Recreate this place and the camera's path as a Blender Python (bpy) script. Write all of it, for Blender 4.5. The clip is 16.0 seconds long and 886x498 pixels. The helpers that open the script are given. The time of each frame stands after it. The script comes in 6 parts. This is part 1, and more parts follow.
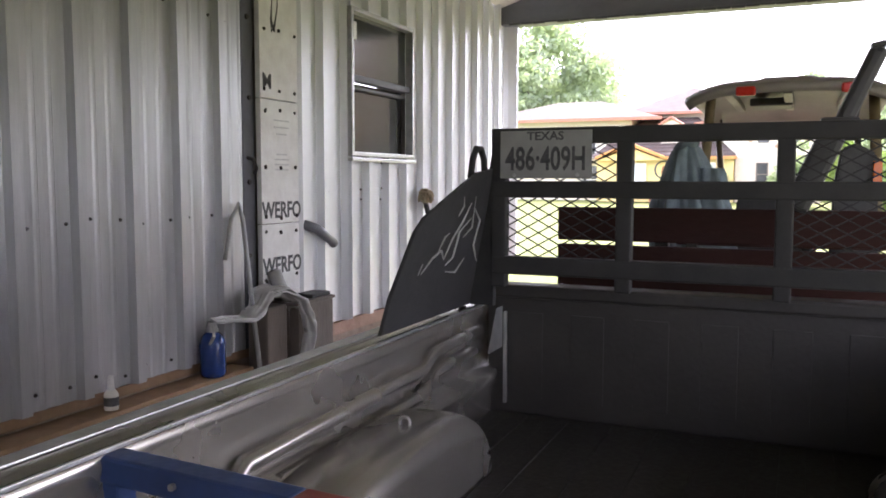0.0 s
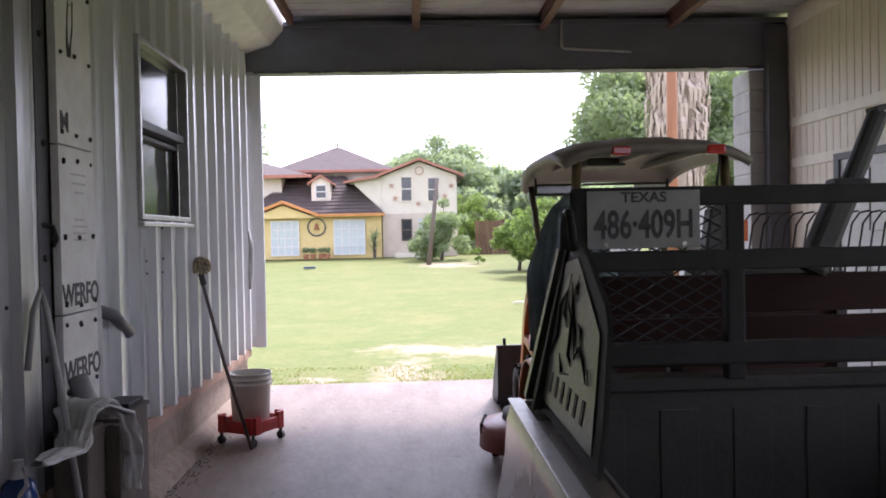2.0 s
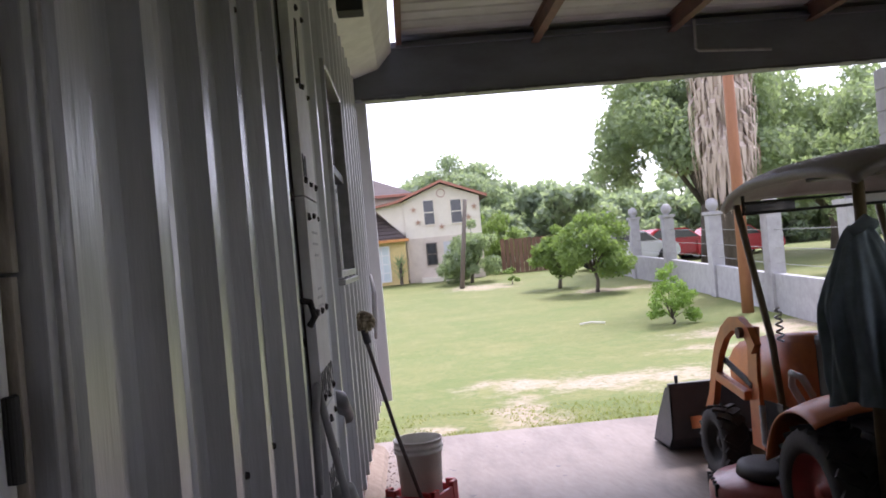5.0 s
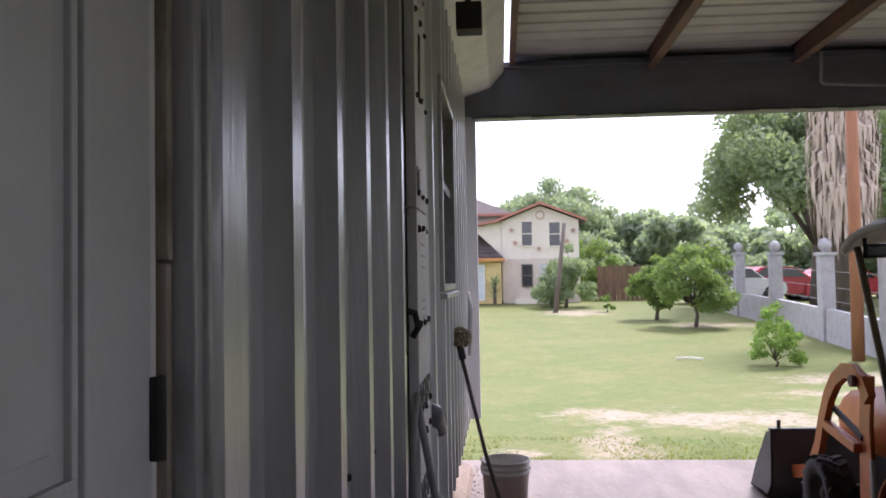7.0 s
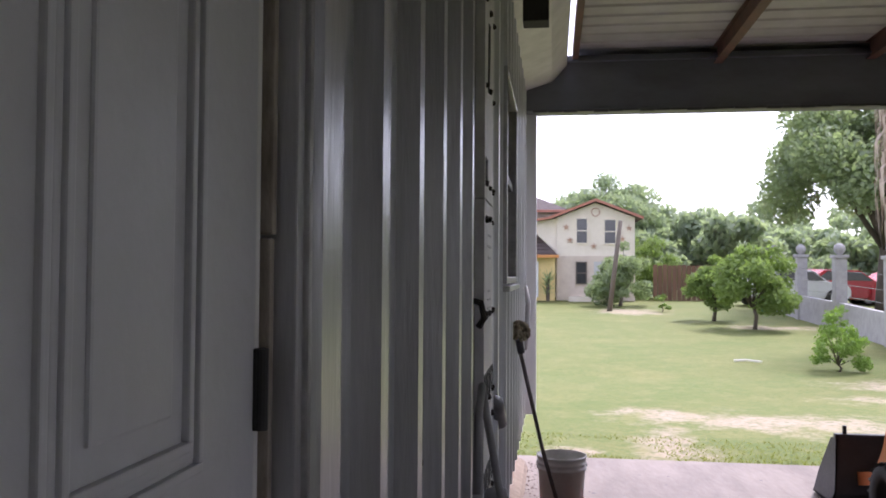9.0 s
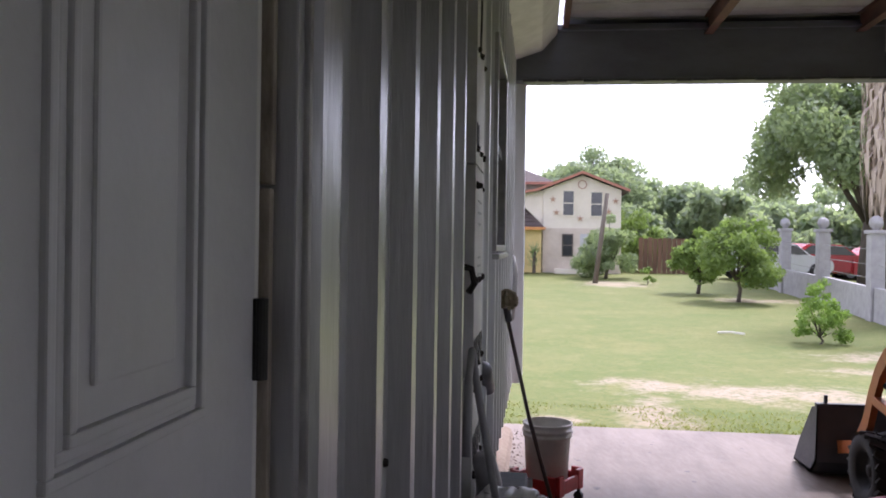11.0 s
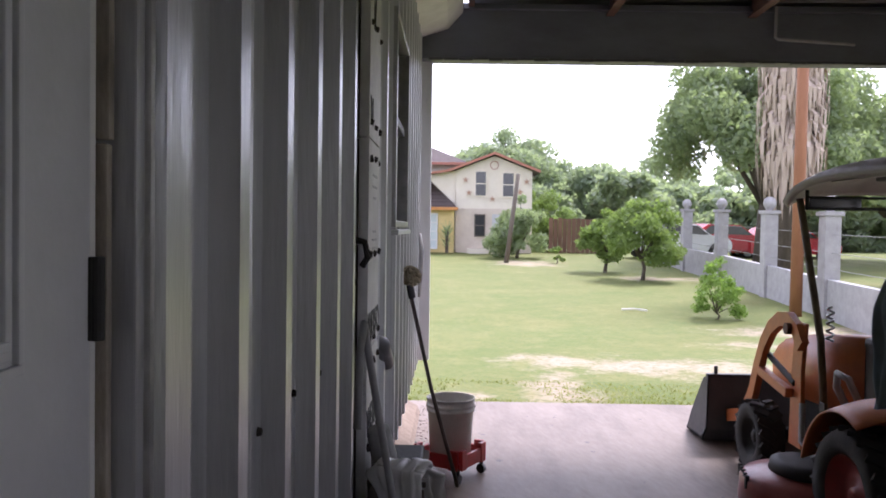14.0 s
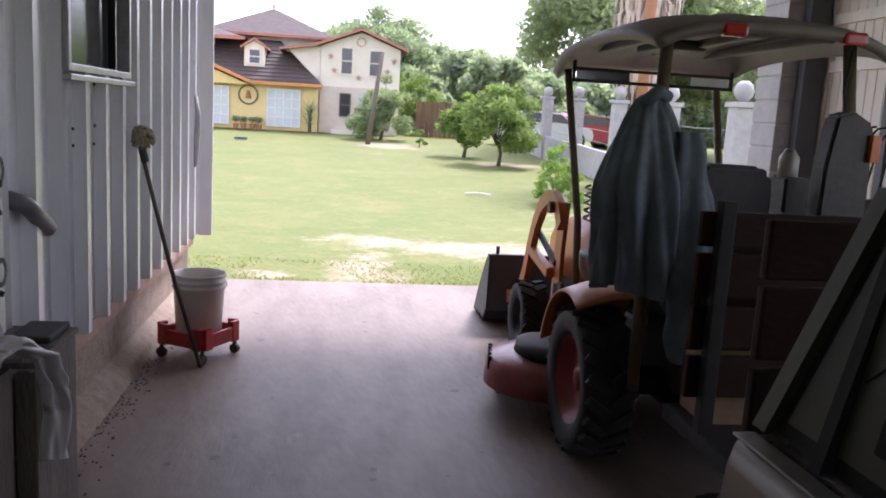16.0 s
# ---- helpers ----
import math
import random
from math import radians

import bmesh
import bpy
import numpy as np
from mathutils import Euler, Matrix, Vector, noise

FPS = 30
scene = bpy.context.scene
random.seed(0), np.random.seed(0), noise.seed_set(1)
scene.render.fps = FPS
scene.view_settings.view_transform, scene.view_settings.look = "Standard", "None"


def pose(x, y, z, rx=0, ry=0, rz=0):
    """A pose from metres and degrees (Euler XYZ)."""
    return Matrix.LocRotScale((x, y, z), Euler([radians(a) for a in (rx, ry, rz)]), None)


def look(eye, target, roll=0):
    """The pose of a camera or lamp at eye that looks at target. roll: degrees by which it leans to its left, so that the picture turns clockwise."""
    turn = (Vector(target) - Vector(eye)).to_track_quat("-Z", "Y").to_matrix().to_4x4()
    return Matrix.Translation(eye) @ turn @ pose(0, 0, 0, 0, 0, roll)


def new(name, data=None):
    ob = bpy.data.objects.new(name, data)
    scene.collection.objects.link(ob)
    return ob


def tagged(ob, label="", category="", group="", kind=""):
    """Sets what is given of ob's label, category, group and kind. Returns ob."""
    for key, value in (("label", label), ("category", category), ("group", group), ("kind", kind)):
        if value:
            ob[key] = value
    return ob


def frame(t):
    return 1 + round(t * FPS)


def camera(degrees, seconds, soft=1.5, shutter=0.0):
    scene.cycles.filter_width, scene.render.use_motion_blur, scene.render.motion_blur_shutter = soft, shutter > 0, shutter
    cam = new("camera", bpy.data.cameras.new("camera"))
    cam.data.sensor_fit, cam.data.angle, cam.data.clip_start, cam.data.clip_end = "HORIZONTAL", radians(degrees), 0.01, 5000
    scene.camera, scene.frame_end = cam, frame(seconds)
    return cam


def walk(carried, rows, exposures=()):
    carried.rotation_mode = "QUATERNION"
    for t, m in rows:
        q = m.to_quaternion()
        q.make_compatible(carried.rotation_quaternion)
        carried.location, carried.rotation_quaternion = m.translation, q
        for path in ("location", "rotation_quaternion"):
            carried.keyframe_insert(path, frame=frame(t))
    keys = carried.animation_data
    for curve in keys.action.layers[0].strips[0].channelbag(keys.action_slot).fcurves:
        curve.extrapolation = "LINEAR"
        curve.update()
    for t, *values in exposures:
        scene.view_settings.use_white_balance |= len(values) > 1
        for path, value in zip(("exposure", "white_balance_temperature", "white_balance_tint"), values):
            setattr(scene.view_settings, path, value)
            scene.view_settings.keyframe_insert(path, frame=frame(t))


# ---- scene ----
cam = camera(57.0, 16.0, soft=1.8)
METRES, EYE, TILT, LEAN, TURN = 4.1, 1.43, 1.3, 0.0, 23.6
ROWS = [
    (0.0, 0.0, 0.0, 0.0, 0.01, -6.08, -0.11),
    (0.5, -0.0602, 0.0274, 0.0046, -5.82, -4.79, 0.01),
    (1.0, -0.1152, 0.084, 0.008, -11.14, -2.37, -1.08),
    (1.5, -0.1968, 0.1441, 0.0085, -18.43, -1.51, -0.39),
    (2.0, -0.2703, 0.2249, 0.0085, -26.01, -2.19, 0.6),
    (2.5, -0.3116, 0.3227, 0.0193, -31.84, -1.55, -0.34),
    (3.0, -0.3657, 0.4117, 0.0257, -38.15, -0.03, 1.92),
    (3.5, -0.3916, 0.4664, 0.037, -37.34, -0.4, 3.87),
    (4.0, -0.4176, 0.4967, 0.0473, -32.74, -1.47, 4.25),
    (6.5, -0.4623, 0.5102, 0.0445, -21.83, 0.56, 2.78),
    (7.0, -0.4616, 0.5123, 0.045, -19.54, 0.83, 0.55),
    (7.5, -0.4622, 0.5123, 0.0453, -17.79, 1.14, -0.29),
    (8.0, -0.466, 0.5105, 0.0452, -16.66, 0.77, -0.64),
    (8.5, -0.4682, 0.5134, 0.0438, -15.9, 0.47, -0.83),
    (9.0, -0.4731, 0.516, 0.0409, -15.87, 0.49, -0.73),
    (9.5, -0.4751, 0.5173, 0.0388, -16.49, 0.05, -1.25),
    (10.0, -0.4769, 0.517, 0.0365, -16.73, -0.81, -1.31),
    (12.5, -0.4722, 0.5169, 0.035, -17.64, -1.64, -0.94),
    (13.0, -0.4641, 0.5126, 0.034, -22.02, -1.43, -0.12),
    (13.5, -0.4645, 0.5116, 0.0339, -23.37, -1.68, -0.66),
    (14.0, -0.4602, 0.511, 0.0303, -22.81, -2.7, -1.32),
    (14.5, -0.4383, 0.4962, 0.0278, -29.71, -4.11, -0.86),
    (15.0, -0.3676, 0.4837, 0.027, -32.07, -4.76, -0.56),
    (15.5, -0.305, 0.482, 0.0174, -31.62, -6.21, -3.19),
    (16.0, -0.2539, 0.5124, 0.0076, -30.86, -10.39, -3.93),
]
walk(cam, [(t, pose(0, 0, EYE, TILT, LEAN, TURN) @ pose(METRES * x, METRES * y, METRES * z, 90 + pitch, roll, yaw)) for t, x, y, z, yaw, pitch, roll in ROWS], exposures=[(t, e, 6150.0 if t < 2 else 5900.0, 25.0 if t < 2 else 28.0) for t, e in ((0.0, 3.2), (0.5, 3.15), (1.0, 2.95), (1.5, 2.35), (2.0, 2.1), (2.5, 2.05), (3.5, 1.88), (7.0, 1.68), (10.0, 1.6), (12.5, 1.63), (14.0, 1.78), (15.0, 1.9), (16.0, 2.0))])

# ---- world and light ----
world = bpy.data.worlds.new("overcast_sky")
scene.world = world
world.use_nodes = True
wn = world.node_tree.nodes
wl = world.node_tree.links
sky = wn.new("ShaderNodeTexSky")
sky.sky_type = "NISHITA"
sky.sun_disc = False
sky.sun_elevation = radians(58)
sky.sun_rotation = radians(40)
sky.air_density, sky.dust_density = 1.0, 1.5
hsv = wn.new("ShaderNodeHueSaturation")
hsv.inputs["Saturation"].default_value = 0.25
wl.new(sky.outputs[0], hsv.inputs["Color"])
wl.new(hsv.outputs[0], wn["Background"].inputs["Color"])
wn["Background"].inputs["Strength"].default_value = 0.15
sun_data = bpy.data.lights.new("sun", "SUN")
sun_data.energy, sun_data.angle, sun_data.color = 1.5, radians(14), (1.0, 0.96, 0.9)
sun_ob = new("sun", sun_data)
sun_ob.matrix_world = look((20, 25, 50), (0, 0, 0))

# ---- materials ----


def mat(name, base, other=None, scale=8.0, rough=0.6, metal=0.0, bump=0.15, bump_scale=60.0, stretch=(1, 1, 1), detail=6.0, lo=0.35, hi=0.65, third=None, spec=0.5, vary=0.0):
    """Two colours mixed by a broad noise, a finer noise for relief and gloss."""
    m = bpy.data.materials.new(name)
    m.use_nodes = True
    nt = m.node_tree
    n, l = nt.nodes, nt.links
    b = n["Principled BSDF"]
    b.inputs["Metallic"].default_value = metal
    b.inputs["Specular IOR Level"].default_value = spec
    tc = n.new("ShaderNodeTexCoord")
    mp = n.new("ShaderNodeMapping")
    mp.inputs["Scale"].default_value = stretch
    l.new(tc.outputs["Object"], mp.inputs["Vector"])
    n1 = n.new("ShaderNodeTexNoise")
    n1.inputs["Scale"].default_value, n1.inputs["Detail"].default_value, n1.inputs["Roughness"].default_value = scale, detail, 0.65
    l.new(mp.outputs[0], n1.inputs["Vector"])
    ramp = n.new("ShaderNodeValToRGB")
    o = other or tuple(c * 0.75 for c in base)
    ramp.color_ramp.elements[0].position, ramp.color_ramp.elements[1].position = lo, hi
    ramp.color_ramp.elements[0].color, ramp.color_ramp.elements[1].color = (*base, 1), (*o, 1)
    if third:
        e = ramp.color_ramp.elements.new(min(hi + 0.12, 0.98))
        e.color = (*third, 1)
    l.new(n1.outputs["Fac"], ramp.inputs[0])
    out = ramp.outputs[0]
    if vary:
        oi = n.new("ShaderNodeObjectInfo")
        hs = n.new("ShaderNodeHueSaturation")
        mr = n.new("ShaderNodeMapRange")
        mr.inputs["To Min"].default_value, mr.inputs["To Max"].default_value = 1 - vary, 1 + vary
        l.new(oi.outputs["Random"], mr.inputs["Value"])
        l.new(mr.outputs[0], hs.inputs["Value"])
        l.new(out, hs.inputs["Color"])
        out = hs.outputs[0]
    l.new(out, b.inputs["Base Color"])
    n2 = n.new("ShaderNodeTexNoise")
    n2.inputs["Scale"].default_value, n2.inputs["Detail"].default_value = bump_scale, 4
    l.new(mp.outputs[0], n2.inputs["Vector"])
    rr = n.new("ShaderNodeMapRange")
    rr.inputs["To Min"].default_value, rr.inputs["To Max"].default_value = max(rough - 0.12, 0.02), min(rough + 0.15, 1)
    l.new(n2.outputs["Fac"], rr.inputs["Value"])
    l.new(rr.outputs[0], b.inputs["Roughness"])
    if bump:
        bp = n.new("ShaderNodeBump")
        bp.inputs["Strength"].default_value, bp.inputs["Distance"].default_value = bump, 0.01
        l.new(n2.outputs["Fac"], bp.inputs["Height"])
        l.new(bp.outputs[0], b.inputs["Normal"])
    return m


def leaf_mat(name, a, c):
    m = mat(name, a, c, scale=1.3, rough=0.55, bump=0, lo=0.3, hi=0.7)
    b = m.node_tree.nodes["Principled BSDF"]
    b.inputs["Transmission Weight"].default_value = 0.0
    b.inputs["Subsurface Weight"].default_value = 0.0
    nt = m.node_tree
    tr = nt.nodes.new("ShaderNodeBsdfTranslucent")
    tr.inputs[0].default_value = (a[0] * 1.6, a[1] * 1.6, a[2] * 0.9, 1)
    mx = nt.nodes.new("ShaderNodeMixShader")
    mx.inputs[0].default_value = 0.52
    nt.links.new(b.outputs[0], mx.inputs[1])
    nt.links.new(tr.outputs[0], mx.inputs[2])
    nt.links.new(mx.outputs[0], nt.nodes["Material Output"].inputs[0])
    return m


M_STEEL_WHITE = mat("white_painted_steel_sheet", (0.72, 0.735, 0.75), (0.62, 0.63, 0.64), scale=3, rough=0.33, metal=0.3, bump=0.05, bump_scale=25, stretch=(1, 1, 0.25), lo=0.4, hi=0.75, third=(0.60, 0.57, 0.53))
M_STEEL_GREY = mat("galvanised_grey_sheet", (0.50, 0.505, 0.515), (0.39, 0.395, 0.40), scale=9, rough=0.34, metal=0.55, bump=0.14, bump_scale=110, stretch=(1, 1, 0.1), third=(0.24, 0.235, 0.23))
M_ROOF_SHEET = mat("roof_sheet_underside", (0.55, 0.55, 0.54), (0.42, 0.42, 0.41), scale=2, rough=0.5, bump=0.05)
M_RUST_STEEL = mat("rust_primed_steel", (0.16, 0.075, 0.055), (0.10, 0.06, 0.05), scale=6, rough=0.65, bump=0.2)
M_DARK_STEEL = mat("dark_grey_beam", (0.085, 0.088, 0.10), (0.06, 0.062, 0.07), scale=4, rough=0.55, bump=0.12)
# Dark beam steel, lightened and blued in colour to stand for flare.
M_BEAM = mat("flare_tinted_beam", (0.15, 0.16, 0.19), (0.11, 0.115, 0.14), scale=4, rough=0.5, bump=0.1, stretch=(0.4, 1, 1))
# The blacks below are lifted slightly in colour to stand for veiling haze.
M_BLACK = mat("black_powder_coat", (0.026, 0.026, 0.026), (0.036, 0.035, 0.034), scale=12, rough=0.6, bump=0.12, bump_scale=200, spec=0.25)
M_BLACK_PLASTIC = mat("black_plastic", (0.03, 0.03, 0.031), (0.042, 0.041, 0.042), scale=20, rough=0.5, bump=0.1)
M_RUBBER = mat("tyre_rubber", (0.026, 0.026, 0.026), (0.042, 0.039, 0.036), scale=15, rough=0.8, bump=0.3)
M_SCREW = mat("weathered_screw", (0.03, 0.028, 0.028), (0.06, 0.05, 0.045), scale=30, rough=0.6, metal=0.5, bump=0)
M_FOAM = mat("foam_board_facing", (0.72, 0.72, 0.70), (0.60, 0.59, 0.57), scale=7, rough=0.6, bump=0.1, third=(0.45, 0.42, 0.38))
M_INK = mat("faded_black_ink", (0.04, 0.04, 0.045), (0.09, 0.09, 0.09), scale=40, rough=0.7, bump=0)
M_GREY_INK = mat("pale_grey_ink", (0.40, 0.40, 0.40), (0.5, 0.5, 0.5), scale=40, rough=0.7, bump=0)
M_BRICK = mat("pinkish_cement_block", (0.40, 0.27, 0.20), (0.30, 0.19, 0.14), scale=9, rough=0.9, bump=0.6, bump_scale=45, third=(0.20, 0.14, 0.11), vary=0.12)
M_MORTAR = mat("dusty_mortar", (0.34, 0.27, 0.21), (0.24, 0.18, 0.14), scale=15, rough=0.95, bump=0.6)
M_CONCRETE = mat("garage_concrete_slab", (0.25, 0.196, 0.158), (0.14, 0.105, 0.082), scale=2.2, rough=0.55, bump=0.18, bump_scale=35, stretch=(1, 0.3, 1), detail=9, third=(0.32, 0.262, 0.215))
M_STAIN = mat("dried_stain", (0.10, 0.085, 0.08), (0.16, 0.13, 0.12), scale=30, rough=0.6, bump=0.1)
M_DIRT = mat("swept_dirt", (0.10, 0.07, 0.05), (0.17, 0.12, 0.09), scale=25, rough=0.95, bump=0.6)
M_CEMENT = mat("grey_cement", (0.42, 0.41, 0.41), (0.33, 0.32, 0.32), scale=5, rough=0.85, bump=0.3, third=(0.28, 0.26, 0.25))
M_CREAM_PANEL = mat("cream_painted_siding", (0.66, 0.60, 0.52), (0.56, 0.50, 0.43), scale=3, rough=0.5, bump=0.08, stretch=(1, 1, 0.3))
M_CREAM_TRIM = mat("cream_trim", (0.70, 0.65, 0.58), (0.60, 0.55, 0.48), scale=5, rough=0.5, bump=0.08)
M_WHITE_DOOR = mat("white_painted_door", (0.55, 0.555, 0.565), (0.48, 0.485, 0.495), scale=4, rough=0.4, bump=0.05)
M_WHITE = mat("white_paint", (0.75, 0.75, 0.73), (0.62, 0.62, 0.6), scale=6, rough=0.45, bump=0.05)
M_ALU = mat("bare_aluminium", (0.50, 0.50, 0.49), (0.38, 0.38, 0.37), scale=20, rough=0.35, metal=0.8, bump=0.05)
M_BED = mat("bronze_grey_bed_paint", (0.36, 0.335, 0.30), (0.32, 0.30, 0.27), scale=2, rough=0.24, metal=0.75, bump=0.0, bump_scale=3)
M_BED_DARK = mat("near_black_bed", (0.022, 0.02, 0.018), (0.032, 0.029, 0.026), scale=4, rough=0.5, bump=0.15)
M_BLUE = mat("blue_painted_steel", (0.02, 0.05, 0.16), (0.015, 0.035, 0.11), scale=10, rough=0.42, bump=0.08)
M_ORANGE = mat("faded_orange_paint", (0.55, 0.16, 0.045), (0.42, 0.12, 0.04), scale=6, rough=0.38, bump=0.06, third=(0.28, 0.10, 0.05))
M_RED = mat("worn_red_paint", (0.30, 0.035, 0.03), (0.20, 0.028, 0.025), scale=7, rough=0.45, bump=0.1)
# Red deck paint with the pinkish sheen of its top mixed into the colour.
M_DECK = mat("scuffed_red_deck_with_sheen", (0.36, 0.10, 0.095), (0.26, 0.06, 0.055), scale=9, rough=0.32, bump=0.1, third=(0.42, 0.26, 0.25))
M_RED_DARK = mat("dark_red_board", (0.035, 0.012, 0.010), (0.024, 0.010, 0.009), scale=4, rough=0.7, bump=0.2, spec=0.2, stretch=(0.4, 1, 1))
M_RED_PLASTIC = mat("red_moulded_plastic", (0.50, 0.03, 0.028), (0.38, 0.025, 0.022), scale=9, rough=0.4, bump=0.06)
M_LAMP_RED = mat("red_lens", (0.50, 0.025, 0.015), (0.40, 0.02, 0.012), scale=30, rough=0.15, bump=0)
M_LAMP_ORANGE = mat("amber_lens", (0.60, 0.13, 0.02), (0.5, 0.1, 0.015), scale=30, rough=0.2, bump=0)
M_CANOPY = mat("grey_canopy_plastic", (0.22, 0.20, 0.185), (0.18, 0.16, 0.15), scale=5, rough=0.5, bump=0.1, third=(0.17, 0.155, 0.145))
M_OLIVE = mat("olive_brown_tube", (0.16, 0.12, 0.06), (0.11, 0.085, 0.045), scale=12, rough=0.5, bump=0.1)
M_JACKET = mat("grey_blue_work_cloth", (0.19, 0.24, 0.26), (0.13, 0.165, 0.185), scale=10, rough=0.9, bump=0.4, bump_scale=250)
M_BUCKET = mat("white_bucket_plastic", (0.74, 0.72, 0.66), (0.64, 0.61, 0.55), scale=8, rough=0.4, bump=0.05)
M_MOP = mat("dirty_mop_yarn", (0.36, 0.31, 0.20), (0.25, 0.21, 0.13), scale=25, rough=0.95, bump=0.5)
M_HANDLE = mat("dark_handle", (0.07, 0.055, 0.045), (0.10, 0.08, 0.07), scale=20, rough=0.5, bump=0.1)
M_PVC = mat("grey_pvc", (0.33, 0.33, 0.32), (0.24, 0.235, 0.23), scale=10, rough=0.45, bump=0.08)
M_PIPE = mat("dark_grey_pipe", (0.16, 0.165, 0.17), (0.11, 0.11, 0.115), scale=10, rough=0.4, bump=0.08)
M_PLASTIC_WRAP = mat("crumpled_clear_wrap", (0.60, 0.60, 0.58), (0.46, 0.45, 0.43), scale=5, rough=0.3, bump=0.12, bump_scale=14)
M_CARD = mat("brown_cardboard", (0.30, 0.19, 0.11), (0.23, 0.145, 0.085), scale=8, rough=0.85, bump=0.15)
M_JAMB = mat("weathered_jamb_timber", (0.36, 0.32, 0.26), (0.20, 0.17, 0.14), scale=30, rough=0.85, bump=0.4, stretch=(1, 1, 0.3), third=(0.12, 0.10, 0.08))
M_OLD_BOX = mat("dusty_grey_timber", (0.15, 0.125, 0.105), (0.10, 0.085, 0.07), scale=6, rough=0.85, bump=0.5, stretch=(1, 1, 0.3))
M_GRASS_GROUND = mat("mown_lawn_soil", (0.112, 0.147, 0.028), (0.155, 0.165, 0.042), scale=0.6, rough=0.95, bump=0.5, bump_scale=30, third=(0.27, 0.24, 0.11), detail=10)
M_BLADE = leaf_mat("grass_blade", (0.18, 0.205, 0.058), (0.23, 0.225, 0.08))
M_BARK = mat("grey_bark", (0.13, 0.105, 0.08), (0.08, 0.065, 0.05), scale=8, rough=0.9, bump=0.6, stretch=(1, 1, 0.3))
M_PALM_DEAD = mat("dead_palm_frond", (0.56, 0.47, 0.39), (0.42, 0.33, 0.26), scale=4, rough=0.9, bump=0.3, stretch=(3, 3, 0.4), third=(0.62, 0.55, 0.47))
M_POLE = mat("orange_brown_pole", (0.36, 0.16, 0.08), (0.28, 0.12, 0.06), scale=6, rough=0.7, bump=0.3, stretch=(1, 1, 0.2))
M_OLDPOLE = mat("grey_timber_pole", (0.17, 0.14, 0.115), (0.12, 0.10, 0.08), scale=6, rough=0.85, bump=0.3, stretch=(1, 1, 0.2))
M_STUCCO = mat("cream_stucco", (0.78, 0.72, 0.61), (0.72, 0.66, 0.55), scale=3, rough=0.9, bump=0.3)
M_STUCCO_LOW = mat("beige_brick_stucco", (0.66, 0.58, 0.49), (0.58, 0.50, 0.42), scale=3, rough=0.9, bump=0.4)
M_YELLOW = mat("yellow_stucco", (0.76, 0.60, 0.28), (0.70, 0.55, 0.25), scale=3, rough=0.9, bump=0.2)
M_SHINGLE = mat("brown_shingle", (0.105, 0.082, 0.076), (0.08, 0.062, 0.057), scale=4, rough=0.9, bump=0.5, vary=0.06)
M_FASCIA = mat("terracotta_fascia", (0.46, 0.20, 0.14), (0.38, 0.16, 0.11), scale=5, rough=0.6, bump=0.1)
M_FASCIA_Y = mat("orange_fascia", (0.60, 0.27, 0.08), (0.52, 0.22, 0.07), scale=5, rough=0.6, bump=0.1)
M_TERRA = mat("terracotta", (0.42, 0.19, 0.10), (0.33, 0.14, 0.08), scale=8, rough=0.8, bump=0.2)
M_STAR = mat("faded_tan_metal", (0.50, 0.33, 0.23), (0.42, 0.27, 0.19), scale=8, rough=0.8, bump=0.2)
M_FENCE_WOOD = mat("brown_fence_board", (0.20, 0.115, 0.075), (0.14, 0.08, 0.055), scale=5, rough=0.85, bump=0.3, stretch=(1, 1, 0.2), vary=0.15)
M_CAR_WHITE = mat("white_car_paint", (0.75, 0.76, 0.78), (0.7, 0.71, 0.73), scale=2, rough=0.2, bump=0)
M_CAR_RED = mat("red_car_paint", (0.50, 0.03, 0.04), (0.42, 0.025, 0.03), scale=2, rough=0.25, bump=0)
M_CURTAIN = mat("pale_curtain", (0.60, 0.66, 0.66), (0.52, 0.58, 0.58), scale=6, rough=0.8, bump=0.1, stretch=(6, 1, 0.3))
M_DARKGLASS = mat("dark_window_glass", (0.025, 0.028, 0.03), (0.04, 0.043, 0.045), scale=2, rough=0.08, bump=0, spec=0.8)
M_BLUEJUG = mat("translucent_blue_plastic", (0.02, 0.07, 0.28), (0.015, 0.05, 0.2), scale=10, rough=0.2, bump=0.05)
M_TEAL = mat("teal_plastic", (0.03, 0.25, 0.20), (0.02, 0.2, 0.16), scale=8, rough=0.4, bump=0)
# White greyed down: the backlit plate's shade is in the colour.
M_PLATE = mat("shade_greyed_white_paint", (0.30, 0.30, 0.285), (0.24, 0.24, 0.23), scale=10, rough=0.4, bump=0.05)
M_WING = mat("satin_wing_plate", (0.065, 0.07, 0.045), (0.085, 0.09, 0.06), scale=6, rough=0.36, bump=0.05, spec=0.6)
M_LEAF_CITRUS = leaf_mat("citrus_leaf", (0.15, 0.22, 0.075), (0.23, 0.31, 0.11))
# Mesquite and woodland leaves are paled and greyed in colour for haze.
M_LEAF_DARK = leaf_mat("hazed_mesquite_leaf", (0.21, 0.27, 0.175), (0.29, 0.35, 0.23))
M_LEAF_FAR = leaf_mat("hazed_woodland_leaf", (0.25, 0.31, 0.235), (0.32, 0.38, 0.29))
M_LEAF_YOUNG = leaf_mat("young_bright_leaf", (0.17, 0.27, 0.07), (0.23, 0.34, 0.09))

for m_, amount in ((M_PLASTIC_WRAP, 0.22), (M_BLUEJUG, 0.3)):
    m_.node_tree.nodes["Principled BSDF"].inputs["Transmission Weight"].default_value = amount

# ---- mesh helpers ----


